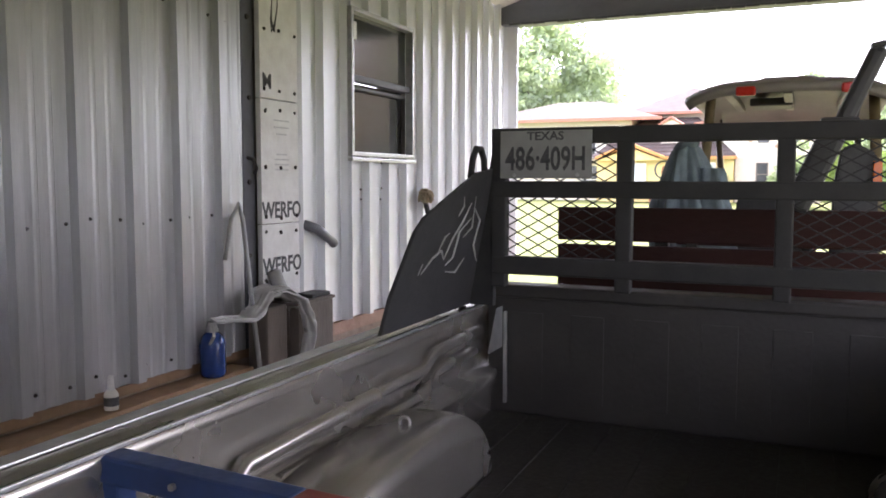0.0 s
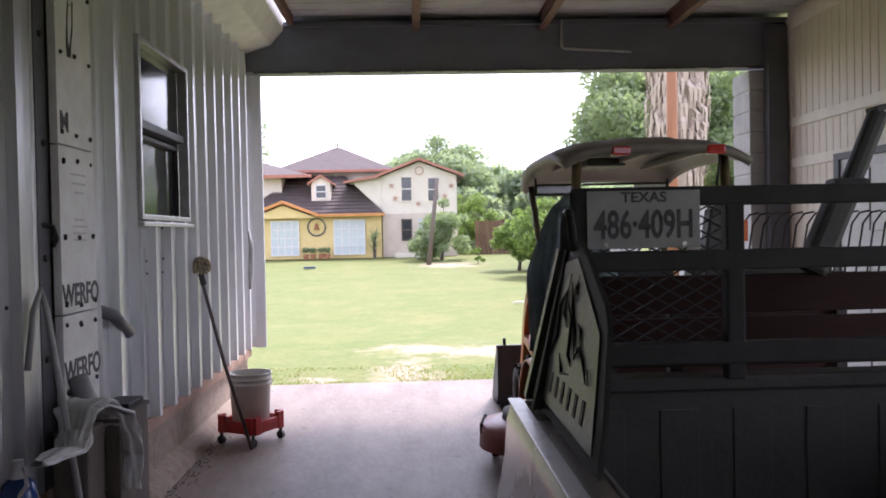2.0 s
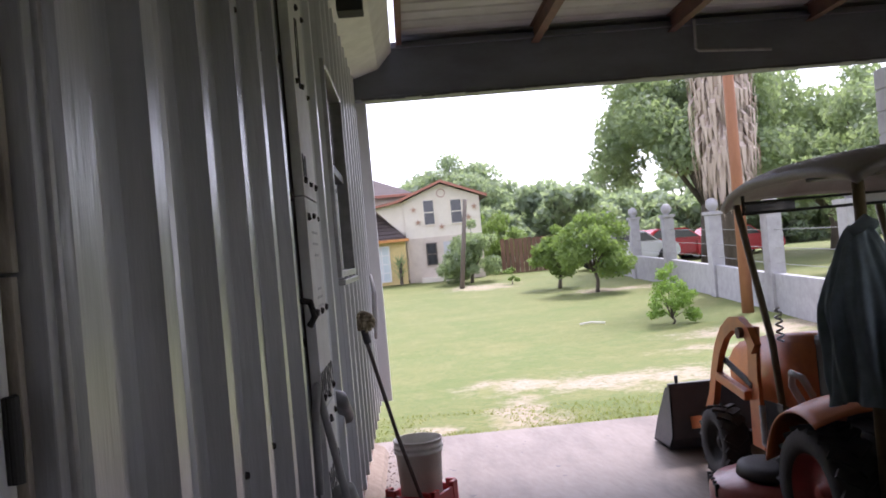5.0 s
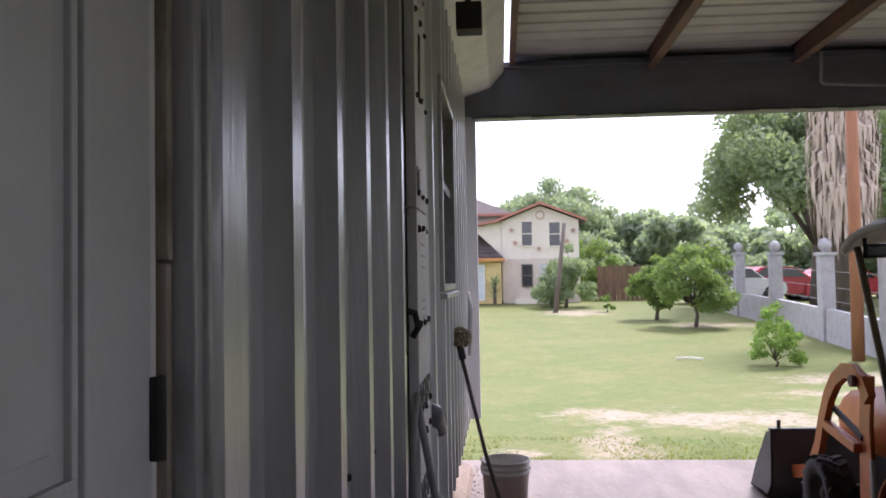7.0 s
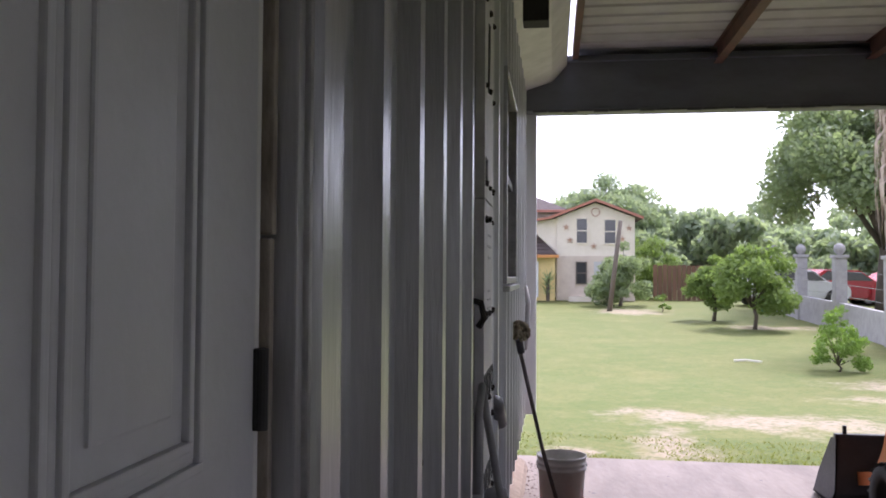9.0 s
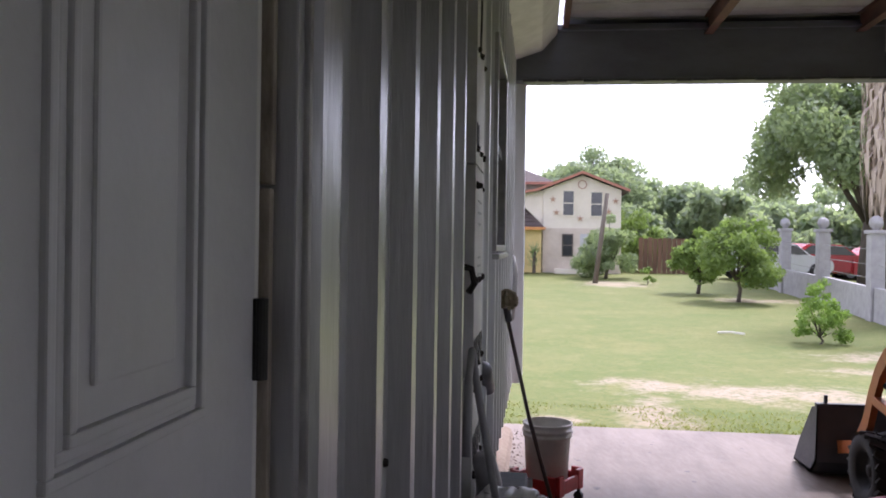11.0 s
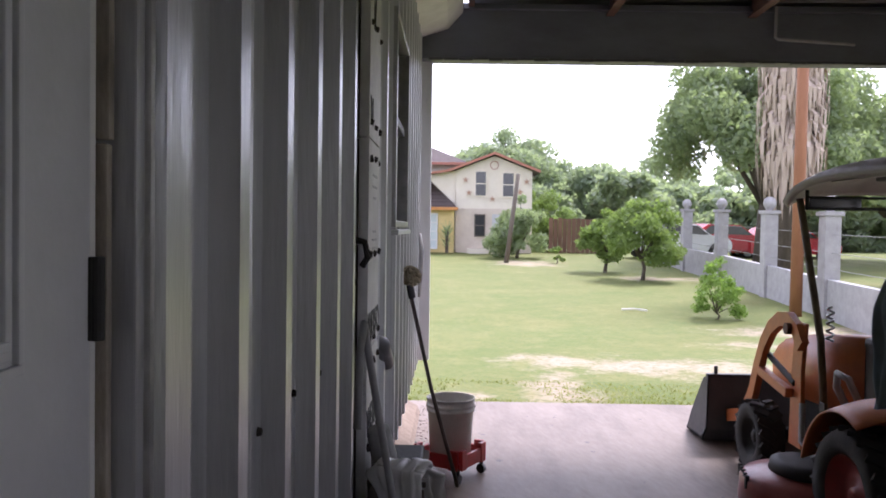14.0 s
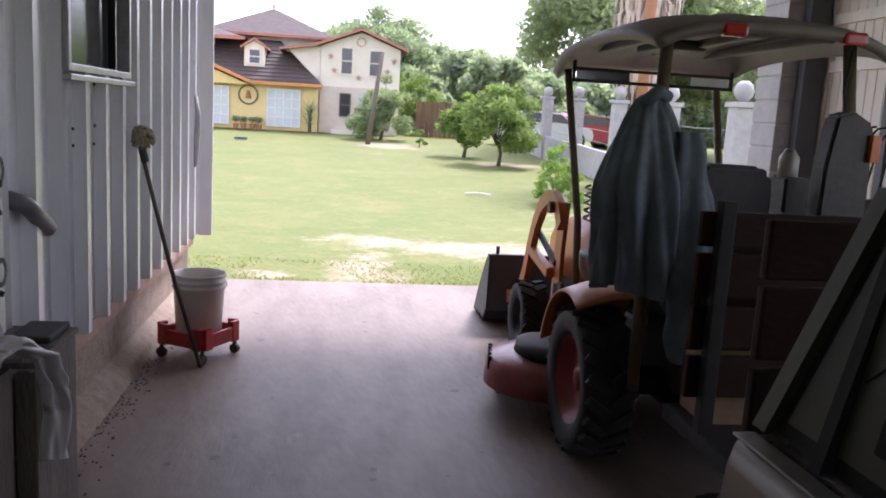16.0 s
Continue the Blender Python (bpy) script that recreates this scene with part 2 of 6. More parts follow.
def bm_obj(name, bm, material, parent=None, label="", smooth=False):
    me = bpy.data.meshes.new(name)
    bm.normal_update()
    bm.to_mesh(me)
    bm.free()
    for m in (material if isinstance(material, (list, tuple)) else [material]):
        me.materials.append(m)
    if smooth:
        for p in me.polygons:
            p.use_smooth = True
    ob = new(name, me)
    if parent is not None:
        ob.parent = parent
        ob.matrix_parent_inverse = parent.matrix_basis.inverted()
    if label:
        ob["label"] = label
    return ob


def part(name, bm, material, parent, label="", smooth=False):
    return bm_obj(name, bm, material, parent, label, smooth)


def thing(name, at, label, category, group="", kind=""):
    ob = new(name)
    ob.empty_display_size = 0.1
    ob.matrix_basis = Matrix.Translation(at)
    return tagged(ob, label, category, group, kind)


def add_box(bm, a, b, bevel=0.0, m=None):
    """A box from corner a to corner b, added to bm."""
    a, b = Vector(a), Vector(b)
    c, s = (a + b) / 2, b - a
    r = bmesh.ops.create_cube(bm, size=1.0, matrix=Matrix.Translation(c) @ Matrix.Diagonal((abs(s.x), abs(s.y), abs(s.z), 1)))
    vs = r["verts"]
    if bevel:
        es = list({e for v in vs for e in v.link_edges})
        r2 = bmesh.ops.bevel(bm, geom=es, offset=bevel, segments=2, affect="EDGES", profile=0.6)
        vs = list({v for f in r2["faces"] for v in f.verts} | {v for v in vs if v.is_valid})
    if m is not None:
        bmesh.ops.transform(bm, matrix=m, verts=vs)
    return bm


def box(a, b, bevel=0.0, m=None):
    return add_box(bmesh.new(), a, b, bevel, m)


def add_rod(bm, p, q, r, r2=None, seg=12):
    p, q = Vector(p), Vector(q)
    d = q - p
    m = Matrix.Translation((p + q) / 2) @ d.to_track_quat("Z", "Y").to_matrix().to_4x4()
    bmesh.ops.create_cone(bm, cap_ends=True, segments=seg, radius1=r, radius2=r if r2 is None else r2, depth=d.length, matrix=m)
    return bm


def rod(p, q, r, r2=None, seg=12):
    return add_rod(bmesh.new(), p, q, r, r2, seg)


def add_bar(bm, p, q, w, h, bevel=0.0):
    """A rectangular bar from p to q, w wide and h high."""
    p, q = Vector(p), Vector(q)
    d = q - p
    m = Matrix.Translation((p + q) / 2) @ d.to_track_quat("Y", "Z").to_matrix().to_4x4()
    return add_box(bm, (-w / 2, -d.length / 2, -h / 2), (w / 2, d.length / 2, h / 2), bevel, m)


def bar(p, q, w, h, bevel=0.0):
    return add_bar(bmesh.new(), p, q, w, h, bevel)


def add_tube(bm, pts, radii, seg=10, cap=True):
    """A tube through pts with the given radii."""
    pts = [Vector(p) for p in pts]
    if not isinstance(radii, (list, tuple)):
        radii = [radii] * len(pts)
    rings = []
    up = Vector((0.13, 0.21, 0.97))
    for i, p in enumerate(pts):
        d = (pts[min(i + 1, len(pts) - 1)] - pts[max(i - 1, 0)]).normalized()
        s = d.cross(up)
        if s.length < 1e-3:
            s = d.cross(Vector((1, 0, 0)))
        s.normalize()
        u = s.cross(d)
        rings.append([bm.verts.new(p + radii[i] * (math.cos(k * math.tau / seg) * s + math.sin(k * math.tau / seg) * u)) for k in range(seg)])
    for a, b in zip(rings, rings[1:]):
        for k in range(seg):
            bm.faces.new((a[k], a[(k + 1) % seg], b[(k + 1) % seg], b[k]))
    if cap:
        bm.faces.new(rings[0][::-1])
        bm.faces.new(rings[-1])
    return bm


def tube(pts, radii, seg=10, cap=True):
    return add_tube(bmesh.new(), pts, radii, seg, cap)


def lathe(profile, seg=32, m=None, closed=False):
    """Turns (radius, height) pairs round z."""
    bm = bmesh.new()
    rings = [[bm.verts.new((r * math.cos(k * math.tau / seg), r * math.sin(k * math.tau / seg), z)) for k in range(seg)] for r, z in profile]
    pairs = list(zip(rings, rings[1:])) + ([(rings[-1], rings[0])] if closed else [])
    for a, b in pairs:
        for k in range(seg):
            bm.faces.new((a[k], a[(k + 1) % seg], b[(k + 1) % seg], b[k]))
    if m is not None:
        bmesh.ops.transform(bm, matrix=m, verts=bm.verts)
    return bm


def prism(poly, axis, lo, hi, bevel=0.0):
    """A flat outline in the plane across axis, pulled from lo to hi. poly holds the two other coordinates in xyz order."""
    bm = bmesh.new()

    def at(p, d):
        c = list(p)
        c.insert("xyz".index(axis), d)
        return c
    a = [bm.verts.new(at(p, lo)) for p in poly]
    b = [bm.verts.new(at(p, hi)) for p in poly]
    n = len(poly)
    bm.faces.new(a[::-1])
    bm.faces.new(b)
    for i in range(n):
        bm.faces.new((a[i], a[(i + 1) % n], b[(i + 1) % n], b[i]))
    bmesh.ops.recalc_face_normals(bm, faces=bm.faces)
    if bevel:
        bmesh.ops.bevel(bm, geom=list(bm.edges), offset=bevel, segments=2, affect="EDGES")
    return bm


def strip(line, w, lo, hi):
    """A flat plate of width w along a line in the yz plane, from x = lo to x = hi."""
    left, right = [], []
    for i, (y, z) in enumerate(line):
        a, b = line[max(i - 1, 0)], line[min(i + 1, len(line) - 1)]
        d = Vector((b[0] - a[0], b[1] - a[1])).normalized() * w / 2
        left.append((y - d.y, z + d.x))
        right.append((y + d.y, z - d.x))
    bm = bmesh.new()
    rows = [[bm.verts.new((x, *p)) for x, side_ in ((lo, left), (hi, left), (hi, right), (lo, right)) for p in (side_[i],)] for i in range(len(line))]
    for a, b in zip(rows, rows[1:]):
        for k in range(4):
            bm.faces.new((a[k], a[(k + 1) % 4], b[(k + 1) % 4], b[k]))
    bm.faces.new(rows[0][::-1])
    bm.faces.new(rows[-1])
    bmesh.ops.recalc_face_normals(bm, faces=bm.faces)
    return bm


def grid(nx, ny, f):
    """A sheet from f(u, v), u and v from 0 to 1."""
    bm = bmesh.new()
    vs = [[bm.verts.new(f(i / nx, j / ny)) for j in range(ny + 1)] for i in range(nx + 1)]
    for i in range(nx):
        for j in range(ny):
            bm.faces.new((vs[i][j], vs[i + 1][j], vs[i + 1][j + 1], vs[i][j + 1]))
    return bm


def text_part(name, body, size, m, material, parent, label="", depth=0.001, stretch=1.0):
    cu = bpy.data.curves.new(name, "FONT")
    cu.body, cu.size, cu.extrude = body, size, depth
    cu.resolution_u = 3
    cu.offset = size * 0.022
    cu.align_x, cu.align_y = "CENTER", "CENTER"
    tmp = bpy.data.objects.new("tmp", cu)
    scene.collection.objects.link(tmp)
    me = bpy.data.meshes.new_from_object(tmp.evaluated_get(bpy.context.evaluated_depsgraph_get()))
    bpy.data.objects.remove(tmp)
    me.transform(m @ Matrix.Diagonal((stretch, 1, 1, 1)))
    me.materials.clear()
    me.materials.append(material)
    ob = new(name, me)
    ob.parent = parent
    ob.matrix_parent_inverse = parent.matrix_basis.inverted()
    if label:
        ob["label"] = label
    return ob


def structure(name, bm, material, label, category="wall"):
    return tagged(bm_obj(name, bm, material), label, category, kind="structure")


# ---- setting: the open shed ----
WX = -2.88            # face of the left wall
YE = 8.30             # outer end of left wall and slab
RX = 2.28             # face of the right wall
YB = -3.2             # wall behind
ZR = 3.55             # roof sheet
RIB = 0.305
RIB_IN = 0.32         # rib spacing of the inner cladding
XI = -2.905           # face of the inner cladding


def ribbed(y0, y1, z0, z1, x, first, holes=(), height=0.032, minor=True, pitch=RIB):
    """A ribbed steel sheet on a plane of constant x, ribs upright and proud to +x, with rectangular holes (y0, y1, z0, z1)."""
    ys = [(y0, 0.0), (y1, 0.0)]
    k = -40
    while k < 80:
        c = first + k * pitch
        k += 1
        for dy, h in ((-0.036, 0), (-0.026, 1), (0.026, 1), (0.036, 0)):
            ys.append((c + dy, h * height))
        if minor:
            for o in (0.11, 0.195):
                for dy, h in ((-0.016, 0), (-0.007, 0.006), (0.007, 0.006), (0.016, 0)):
                    ys.append((c + o + dy, h))
    for a, b, _, _ in holes:
        ys += [(a, 0.0), (b, 0.0)]
    ys = sorted({(round(y, 4), h) for y, h in ys if y0 <= y <= y1})
    zs = sorted({z0, z1, *(h[2] for h in holes), *(h[3] for h in holes)})
    bm = bmesh.new()
    vs = [[bm.verts.new((x + h, y, z)) for z in zs] for y, h in ys]
    for i in range(len(ys) - 1):
        for j in range(len(zs) - 1):
            cy, cz = (ys[i][0] + ys[i + 1][0]) / 2, (zs[j] + zs[j + 1]) / 2
            if any(a < cy < b and c < cz < d for a, b, c, d in holes):
                continue
            bm.faces.new((vs[i][j], vs[i + 1][j], vs[i + 1][j + 1], vs[i][j + 1]))
    return bm


WIN = (4.95, 5.90, 1.62, 2.60)
DOOR = (1.074, 1.964, 0.46, 2.50)
# backing wall, with a hole for window and door
bm = bmesh.new()
x0, x1 = -3.16, -3.0
for a, b in (((x0, YB, 0.45), (x1, DOOR[0], 3.9)), ((x0, DOOR[0], DOOR[3]), (x1, DOOR[1], 3.9)), ((x0, DOOR[1], 0.45), (x1, WIN[0], 3.9)),
             ((x0, WIN[0], 0.45), (x1, WIN[1], WIN[2])), ((x0, WIN[0], WIN[3]), (x1, WIN[1], 3.9)), ((x0, WIN[1], 0.45), (x1, YE - 0.03, 3.9))):
    add_box(bm, a, b)
structure("wall_left", bm, M_OLD_BOX, "timber wall behind the ribbed steel cladding", "wall")
cl1 = structure("cladding_inner", ribbed(2.15, 3.8, 0.46, 3.9, XI, 2.316, height=0.042, pitch=RIB_IN), M_STEEL_GREY, "grey ribbed steel cladding beside the white door", "cladding")
structure("cladding_edge", prism([(-2.95, 2.032), (-2.90, 2.032), (-2.878, 2.042), (-2.876, 2.12), (XI + 0.001, 2.15), (-2.95, 2.15)], "z", 0.46, 3.9), M_STEEL_GREY, "folded grey edge of the ribbed cladding", "cladding")
structure("cladding_back", ribbed(YB, DOOR[0] - 0.06, 0.46, 3.9, XI, 2.316, pitch=RIB_IN), M_STEEL_GREY, "grey ribbed steel cladding", "cladding")
cl2 = structure("cladding_outer", ribbed(4.3, YE, 0.46, 3.9, WX - 0.028, 4.62, [WIN], height=0.055, minor=False), M_STEEL_WHITE, "white ribbed steel cladding under a window", "cladding")
structure("cladding_corner", prism([(-3.17, YE), (WX + 0.02, YE), (WX + 0.022, YE - 0.05), (-2.775, YE - 0.012), (-2.77, YE + 0.012), (-3.17, YE + 0.012)], "z", 0.44, 3.04, 0.002), M_STEEL_WHITE, "white steel corner trim", "trim")
structure("cladding_post", box((-2.99, 3.8, 0.46), (-2.895, 3.905, 3.9), 0.004), M_DARK_STEEL, "dark grey upright steel strip with old bolts", "trim")
for y, z in ((3.85, 1.42), (3.86, 1.9), (3.85, 2.35), (3.84, 1.0), (3.86, 2.8), (3.84, 3.2)):
    b = bm_obj("bolt", rod((-2.9, y, z), (-2.884, y, z), 0.018, 0.012, 8), M_SCREW, bpy.data.objects["cladding_post"])
b = bm_obj("hook", tube([(-2.9, 3.84, 1.56), (-2.86, 3.85, 1.55), (-2.85, 3.86, 1.5), (-2.87, 3.87, 1.47)], 0.012, 8), M_SCREW, bpy.data.objects["cladding_post"])


def screws(owner, ys, zs, x, r=0.008):
    """Screw heads, one mesh shared."""
    me = None
    for y in ys:
        for z in zs:
            if me is None:
                bmx = rod((0, 0, 0), (0.008, 0, 0), r, r * 0.7, 8)
                me = bpy.data.meshes.new("screw")
                bmx.to_mesh(me)
                bmx.free()
                me.materials.append(M_SCREW)
            s = new("screw", me)
            s.parent = owner
            s.location = (x, y + random.uniform(-0.012, 0.012), z + random.uniform(-0.02, 0.02))


screws(cl1, [2.316 + k * RIB_IN + o for k in range(6) for o in (0.065, 0.25) if 2.2 < 2.316 + k * RIB_IN + o < 3.75], (0.52, 1.24, 2.3, 3.2), XI, 0.009)
screws(cl2, [4.62 + k * RIB + 0.065 for k in range(-1, 12)], (0.52, 1.34, 2.75), WX - 0.012)
screws(cl2, [4.98, 5.14, 5.29, 5.45], (1.58, 1.38, 1.30), WX - 0.012)

# foundation of the raised building
fnd = structure("foundation", box((-3.3, YB, -0.05), (-2.955, YE - 0.02, 0.455)), M_MORTAR, "weathered cement block foundation under the cladding", "foundation")
structure("sill_board", box((-2.96, 4.2, 0.36), (-2.915, YE - 0.02, 0.45), 0.006), M_BRICK, "dusty brown sill board", "trim")
structure("sill_board_inner", box((-2.96, YB, 0.40), (-2.932, 3.9, 0.45), 0.004), M_CARD, "rough brown timber ledge along the wall", "trim")
structure("foundation_lip", prism([(-2.96, -0.02), (-2.83, -0.02), (-2.86, 0.06), (-2.96, 0.11)], "y", 4.2, YE - 0.1, 0.004), M_MORTAR, "crumbling cement lip at the foot of the wall", "foundation")

# floor slab and soffit
slab = structure("floor", box((-3.3, YB - 0.2, -0.2), (2.6, 8.68, 0.0), 0.01), M_CONCRETE, "pinkish grey concrete slab with scuffs and stains", "floor")
bm = bmesh.new()
rnd = random.Random(5)
for _ in range(34):
    x, y = rnd.uniform(-2.6, -0.9), rnd.uniform(3.6, 8.2)
    r = rnd.uniform(0.006, 0.02) * (2 if rnd.random() < 0.1 else 1)
    vs = [bm.verts.new((x + r * rnd.uniform(0.5, 1.4) * math.cos(a), y + r * rnd.uniform(0.5, 1.6) * math.sin(a), 0.0035)) for a in np.linspace(0, 5.6, 8)]
    bm.faces.new(vs)
tagged(bm_obj("floor_specks", bm, M_STAIN), "dark specks of dried dirt on the slab", "dirt", kind="stuff")
bm = bmesh.new()
for _ in range(380):
    y = rnd.uniform(4.3, 8.5)
    x = -2.84 + abs(rnd.gauss(0, 0.055))
    s = rnd.uniform(0.003, 0.009)
    add_box(bm, (x, y, 0), (x + s, y + s * rnd.uniform(0.6, 2), s * 0.6))
tagged(bm_obj("wall_foot_debris", bm, M_DIRT), "dirt and dead leaves gathered along the wall foot", "debris", kind="stuff")

# roof
bm = bmesh.new()
ys = []
y = YB - 0.2
while y < 8.7:
    ys += [(y, 0), (y + 0.018, 0.018), (y + 0.042, 0.018), (y + 0.06, 0)]
    y += 0.23
vs = [[bm.verts.new((x, y, ZR + h)) for x in (-2.46, 2.7)] for y, h in ys]
for a, b in zip(vs, vs[1:]):
    bm.faces.new((a[0], a[1], b[1], b[0]))
r = bmesh.ops.extrude_face_region(bm, geom=list(bm.faces))
bmesh.ops.translate(bm, vec=(0, 0, 0.012), verts=[v for v in r["geom"] if isinstance(v, bmesh.types.BMVert)])
structure("ceiling", bm, M_ROOF_SHEET, "off-white ribbed roof sheet seen from below", "ceiling")
for x in (-1.28, -0.09, 1.13):
    bm = bmesh.new()
    add_box(bm, (x - 0.035, YB, 3.40), (x + 0.035, 8.1, 3.408))
    add_box(bm, (x - 0.004, YB, 3.408), (x + 0.004, 8.1, 3.54))
    add_box(bm, (x - 0.035, YB, 3.54), (x + 0.035, 8.1, 3.548))
    structure("rafter", bm, M_RUST_STEEL, "rust-brown steel purlin under the roof", "rafter")
bm = bmesh.new()
add_box(bm, (-2.9, 8.1, 3.05), (2.3, 8.14, 3.5), 0.004)
add_box(bm, (-2.9, 8.1, 3.035), (2.3, 8.34, 3.05), 0.003)
add_box(bm, (-2.9, 8.06, 3.44), (2.3, 8.34, 3.46), 0.003)
add_box(bm, (-2.9, 8.32, 3.05), (2.3, 8.34, 3.55))
beam = structure("beam_front", bm, M_BEAM, "dark steel header beam over the opening, tinted blue-grey for flare", "beam")
rnd = random.Random(9)
bm = bmesh.new()
for k in range(40):
    x = -2.8 + k * 0.127
    add_box(bm, (x, 8.09, 3.015 + rnd.uniform(0, 0.01)), (x + 0.12, 8.13, 3.036))
bm_obj("beam_edge", bm, M_DARK_STEEL, beam)
bm_obj("conduit", tube([(0.09, 8.03, 3.47), (0.085, 8.03, 3.225), (0.11, 8.03, 3.207), (0.75, 8.05, 3.175)], 0.014, 8), M_PVC, beam, "bent grey conduit")
# white soffit along the left wall, with the gap to the sky beside it
structure("soffit", prism([(-2.89, 3.20), (-2.64, 3.28), (-2.515, 3.42), (-2.505, 3.9), (-2.56, 3.9), (-2.57, 3.44), (-2.67, 3.32), (-2.89, 3.24)], "y", 5.2, 8.1), M_WHITE, "white soffit panel along the top of the cladding", "soffit")
structure("eave_rail", box((-2.47, YB, 3.46), (-2.42, 8.1, 3.56), 0.003), M_RUST_STEEL, "rust-brown edge rail of the roof", "trim")
# Added board: keeps sky light off the upper left wall.
structure("eave_board", box((-2.51, YB, 3.5), (-2.475, 5.9, 3.9), 0.003), M_ROOF_SHEET, "pale sheet added to stop light through the step between the roofs", "trim")
structure("roof_left", box((-3.3, YB, 3.9), (-2.46, 5.9, 3.93)), M_ROOF_SHEET, "roof sheet over the old wall", "roof")

# right wall with upright siding, bands and the pale doors
# Unseen bay from y 0.2 to 4.2, added to let side light in.
bm = box((RX, 4.2, 0), (RX + 0.14, 8.1, 3.54))
add_box(bm, (RX, 0.2, 2.35), (RX + 0.14, 4.2, 3.54))
add_box(bm, (RX, YB, 0), (RX + 0.14, 0.2, 3.54))
structure("wall_right", bm, M_CREAM_PANEL, "cream painted wall behind the siding", "wall")
siding = structure("siding_right", box((RX - 0.006, 4.25, 0.02), (RX - 0.002, 8.06, 3.5)), M_CREAM_PANEL, "cream upright board siding", "siding")
trimr = structure("trim_right", box((RX - 0.03, 4.2, 2.43), (RX - 0.026, 4.25, 2.51)), M_CREAM_TRIM, "cream horizontal bands on the siding", "trim")
for z in (2.47, 2.09):
    bm_obj("band", box((RX - 0.04, 4.2, z - 0.045), (RX - 0.012, 8.06, z + 0.045), 0.004), M_CREAM_TRIM, trimr)
bm_obj("band", box((RX - 0.04, 4.2, 3.36), (RX - 0.012, 8.06, 3.46), 0.004), M_CREAM_TRIM, trimr)
bm_obj("corner_board", box((RX - 0.04, 7.98, 0), (RX - 0.012, 8.08, 3.36), 0.004), M_CREAM_TRIM, trimr)
post = structure("post_front", box((1.91, 8.12, 0), (2.27, 8.5, 3.0), 0.012), M_CEMENT, "grey cement block gate post", "post")
for k in range(15):
    bm_obj("block", box((1.90, 8.105, 0.01 + k * 0.2), (2.275, 8.51, 0.195 + k * 0.2), 0.01), M_CEMENT, post)
structure("post_steel", box((2.04, 8.0, 0), (2.23, 8.1, 3.4), 0.006), M_DARK_STEEL, "dark steel column beside the gate post", "post")
gd = structure("door_right", box((RX - 0.03, 4.4, 0.02), (RX - 0.012, 7.12, 2.04), 0.004), M_WHITE_DOOR, "pale painted panel doors in the side wall", "door")
for k in range(3):
    y0 = 4.5 + k * 0.88
    for z0, z1 in ((0.15, 0.7), (0.8, 1.35), (1.45, 1.95)):
        for o in (0.0, 0.42):
            bm_obj("panel", box((RX - 0.042, y0 + o, z0), (RX - 0.03, y0 + o + 0.36, z1), 0.006), M_WHITE_DOOR, gd)
bm_obj("door_frame", prism([(7.12, 0), (7.2, 0), (7.2, 2.1), (4.3, 2.1), (4.3, 2.045), (7.12, 2.045)], "x", RX - 0.05, RX - 0.012), M_DARK_STEEL, gd, "dark door frame")
# Unseen rear wall and beam, added to set how much light enters behind.
structure("wall_back", box((-3.16, YB - 0.2, 0), (0.7, YB, 3.0)), M_CREAM_PANEL, "unseen plain wall limiting the light from the rear", "wall")
structure("beam_back", box((-3.16, YB - 0.2, 3.0), (2.6, YB, 3.54)), M_DARK_STEEL, "unseen dark steel beam over the rear opening", "beam")
structure("wall_behind_window", box((-4.6, 3.6, 0.4), (-4.5, 7.4, 3.4)), M_OLD_BOX, "dark room wall behind the window", "wall")
structure("room_shell", prism([(-4.5, 0.4), (-3.17, 0.4), (-3.17, 0.45), (-4.45, 0.45), (-4.45, 3.35), (-3.17, 3.35), (-3.17, 3.4), (-4.5, 3.4)], "y", 3.6, 7.4), M_OLD_BOX, "dark room behind the window", "wall")

# ---- foam board strip ----
fb = structure("insulation_strip", box((-2.89, 3.915, 0.5), (-2.855, 4.295, 1.17), 0.003), M_FOAM, "white faced foam insulation strip screwed to the wall, printed lettering", "insulation")
for z0, z1 in ((1.176, 1.90), (1.906, 2.66), (2.666, 3.42)):
    bm_obj("board", box((-2.89, 3.915, z0), (-2.855, 4.295, z1), 0.003), M_FOAM, fb)
face = Matrix(((0, 0, 1, 0), (1, 0, 0, 0), (0, 1, 0, 0), (0, 0, 0, 1)))
for z in (1.25, 0.92):
    text_part("lettering", "WERFO", 0.135, Matrix.Translation((-2.8535, 4.115, z)) @ face, M_INK, fb, "black printed lettering", stretch=0.86)
text_part("lettering", "M", 0.12, Matrix.Translation((-2.8535, 3.98, 2.0)) @ face, M_INK, fb, "black printed lettering")
rnd = random.Random(2)
for z in (1.78, 1.74, 1.70, 1.58, 1.55, 1.52, 1.49):
    w = rnd.uniform(0.10, 0.16)
    bm_obj("print_line", box((-2.8548, 4.12 - w / 2, z), (-2.8538, 4.12 + w / 2, z + 0.008)), M_GREY_INK, fb)
for k in range(7):
    a = rnd.uniform(0, 6.28)
    bm_obj("print_mark", tube([(-2.8545, 4.06 + 0.06 * math.cos(a + i) * (0.4 + 0.1 * i), 2.42 + 0.13 * math.sin(a + i * 1.3)) for i in range(4)], 0.0035, 5), M_INK, fb)
for z in (0.6, 0.85, 1.13, 1.21, 1.5, 1.84, 1.95, 2.3, 2.6, 2.72, 3.1):
    for y in (3.95, 4.1, 4.26):
        bm_obj("washer", rod((-2.856, y + rnd.uniform(-0.015, 0.015), z), (-2.849, y, z + rnd.uniform(-0.02, 0.02)), 0.011, 0.008, 8), M_SCREW, fb)

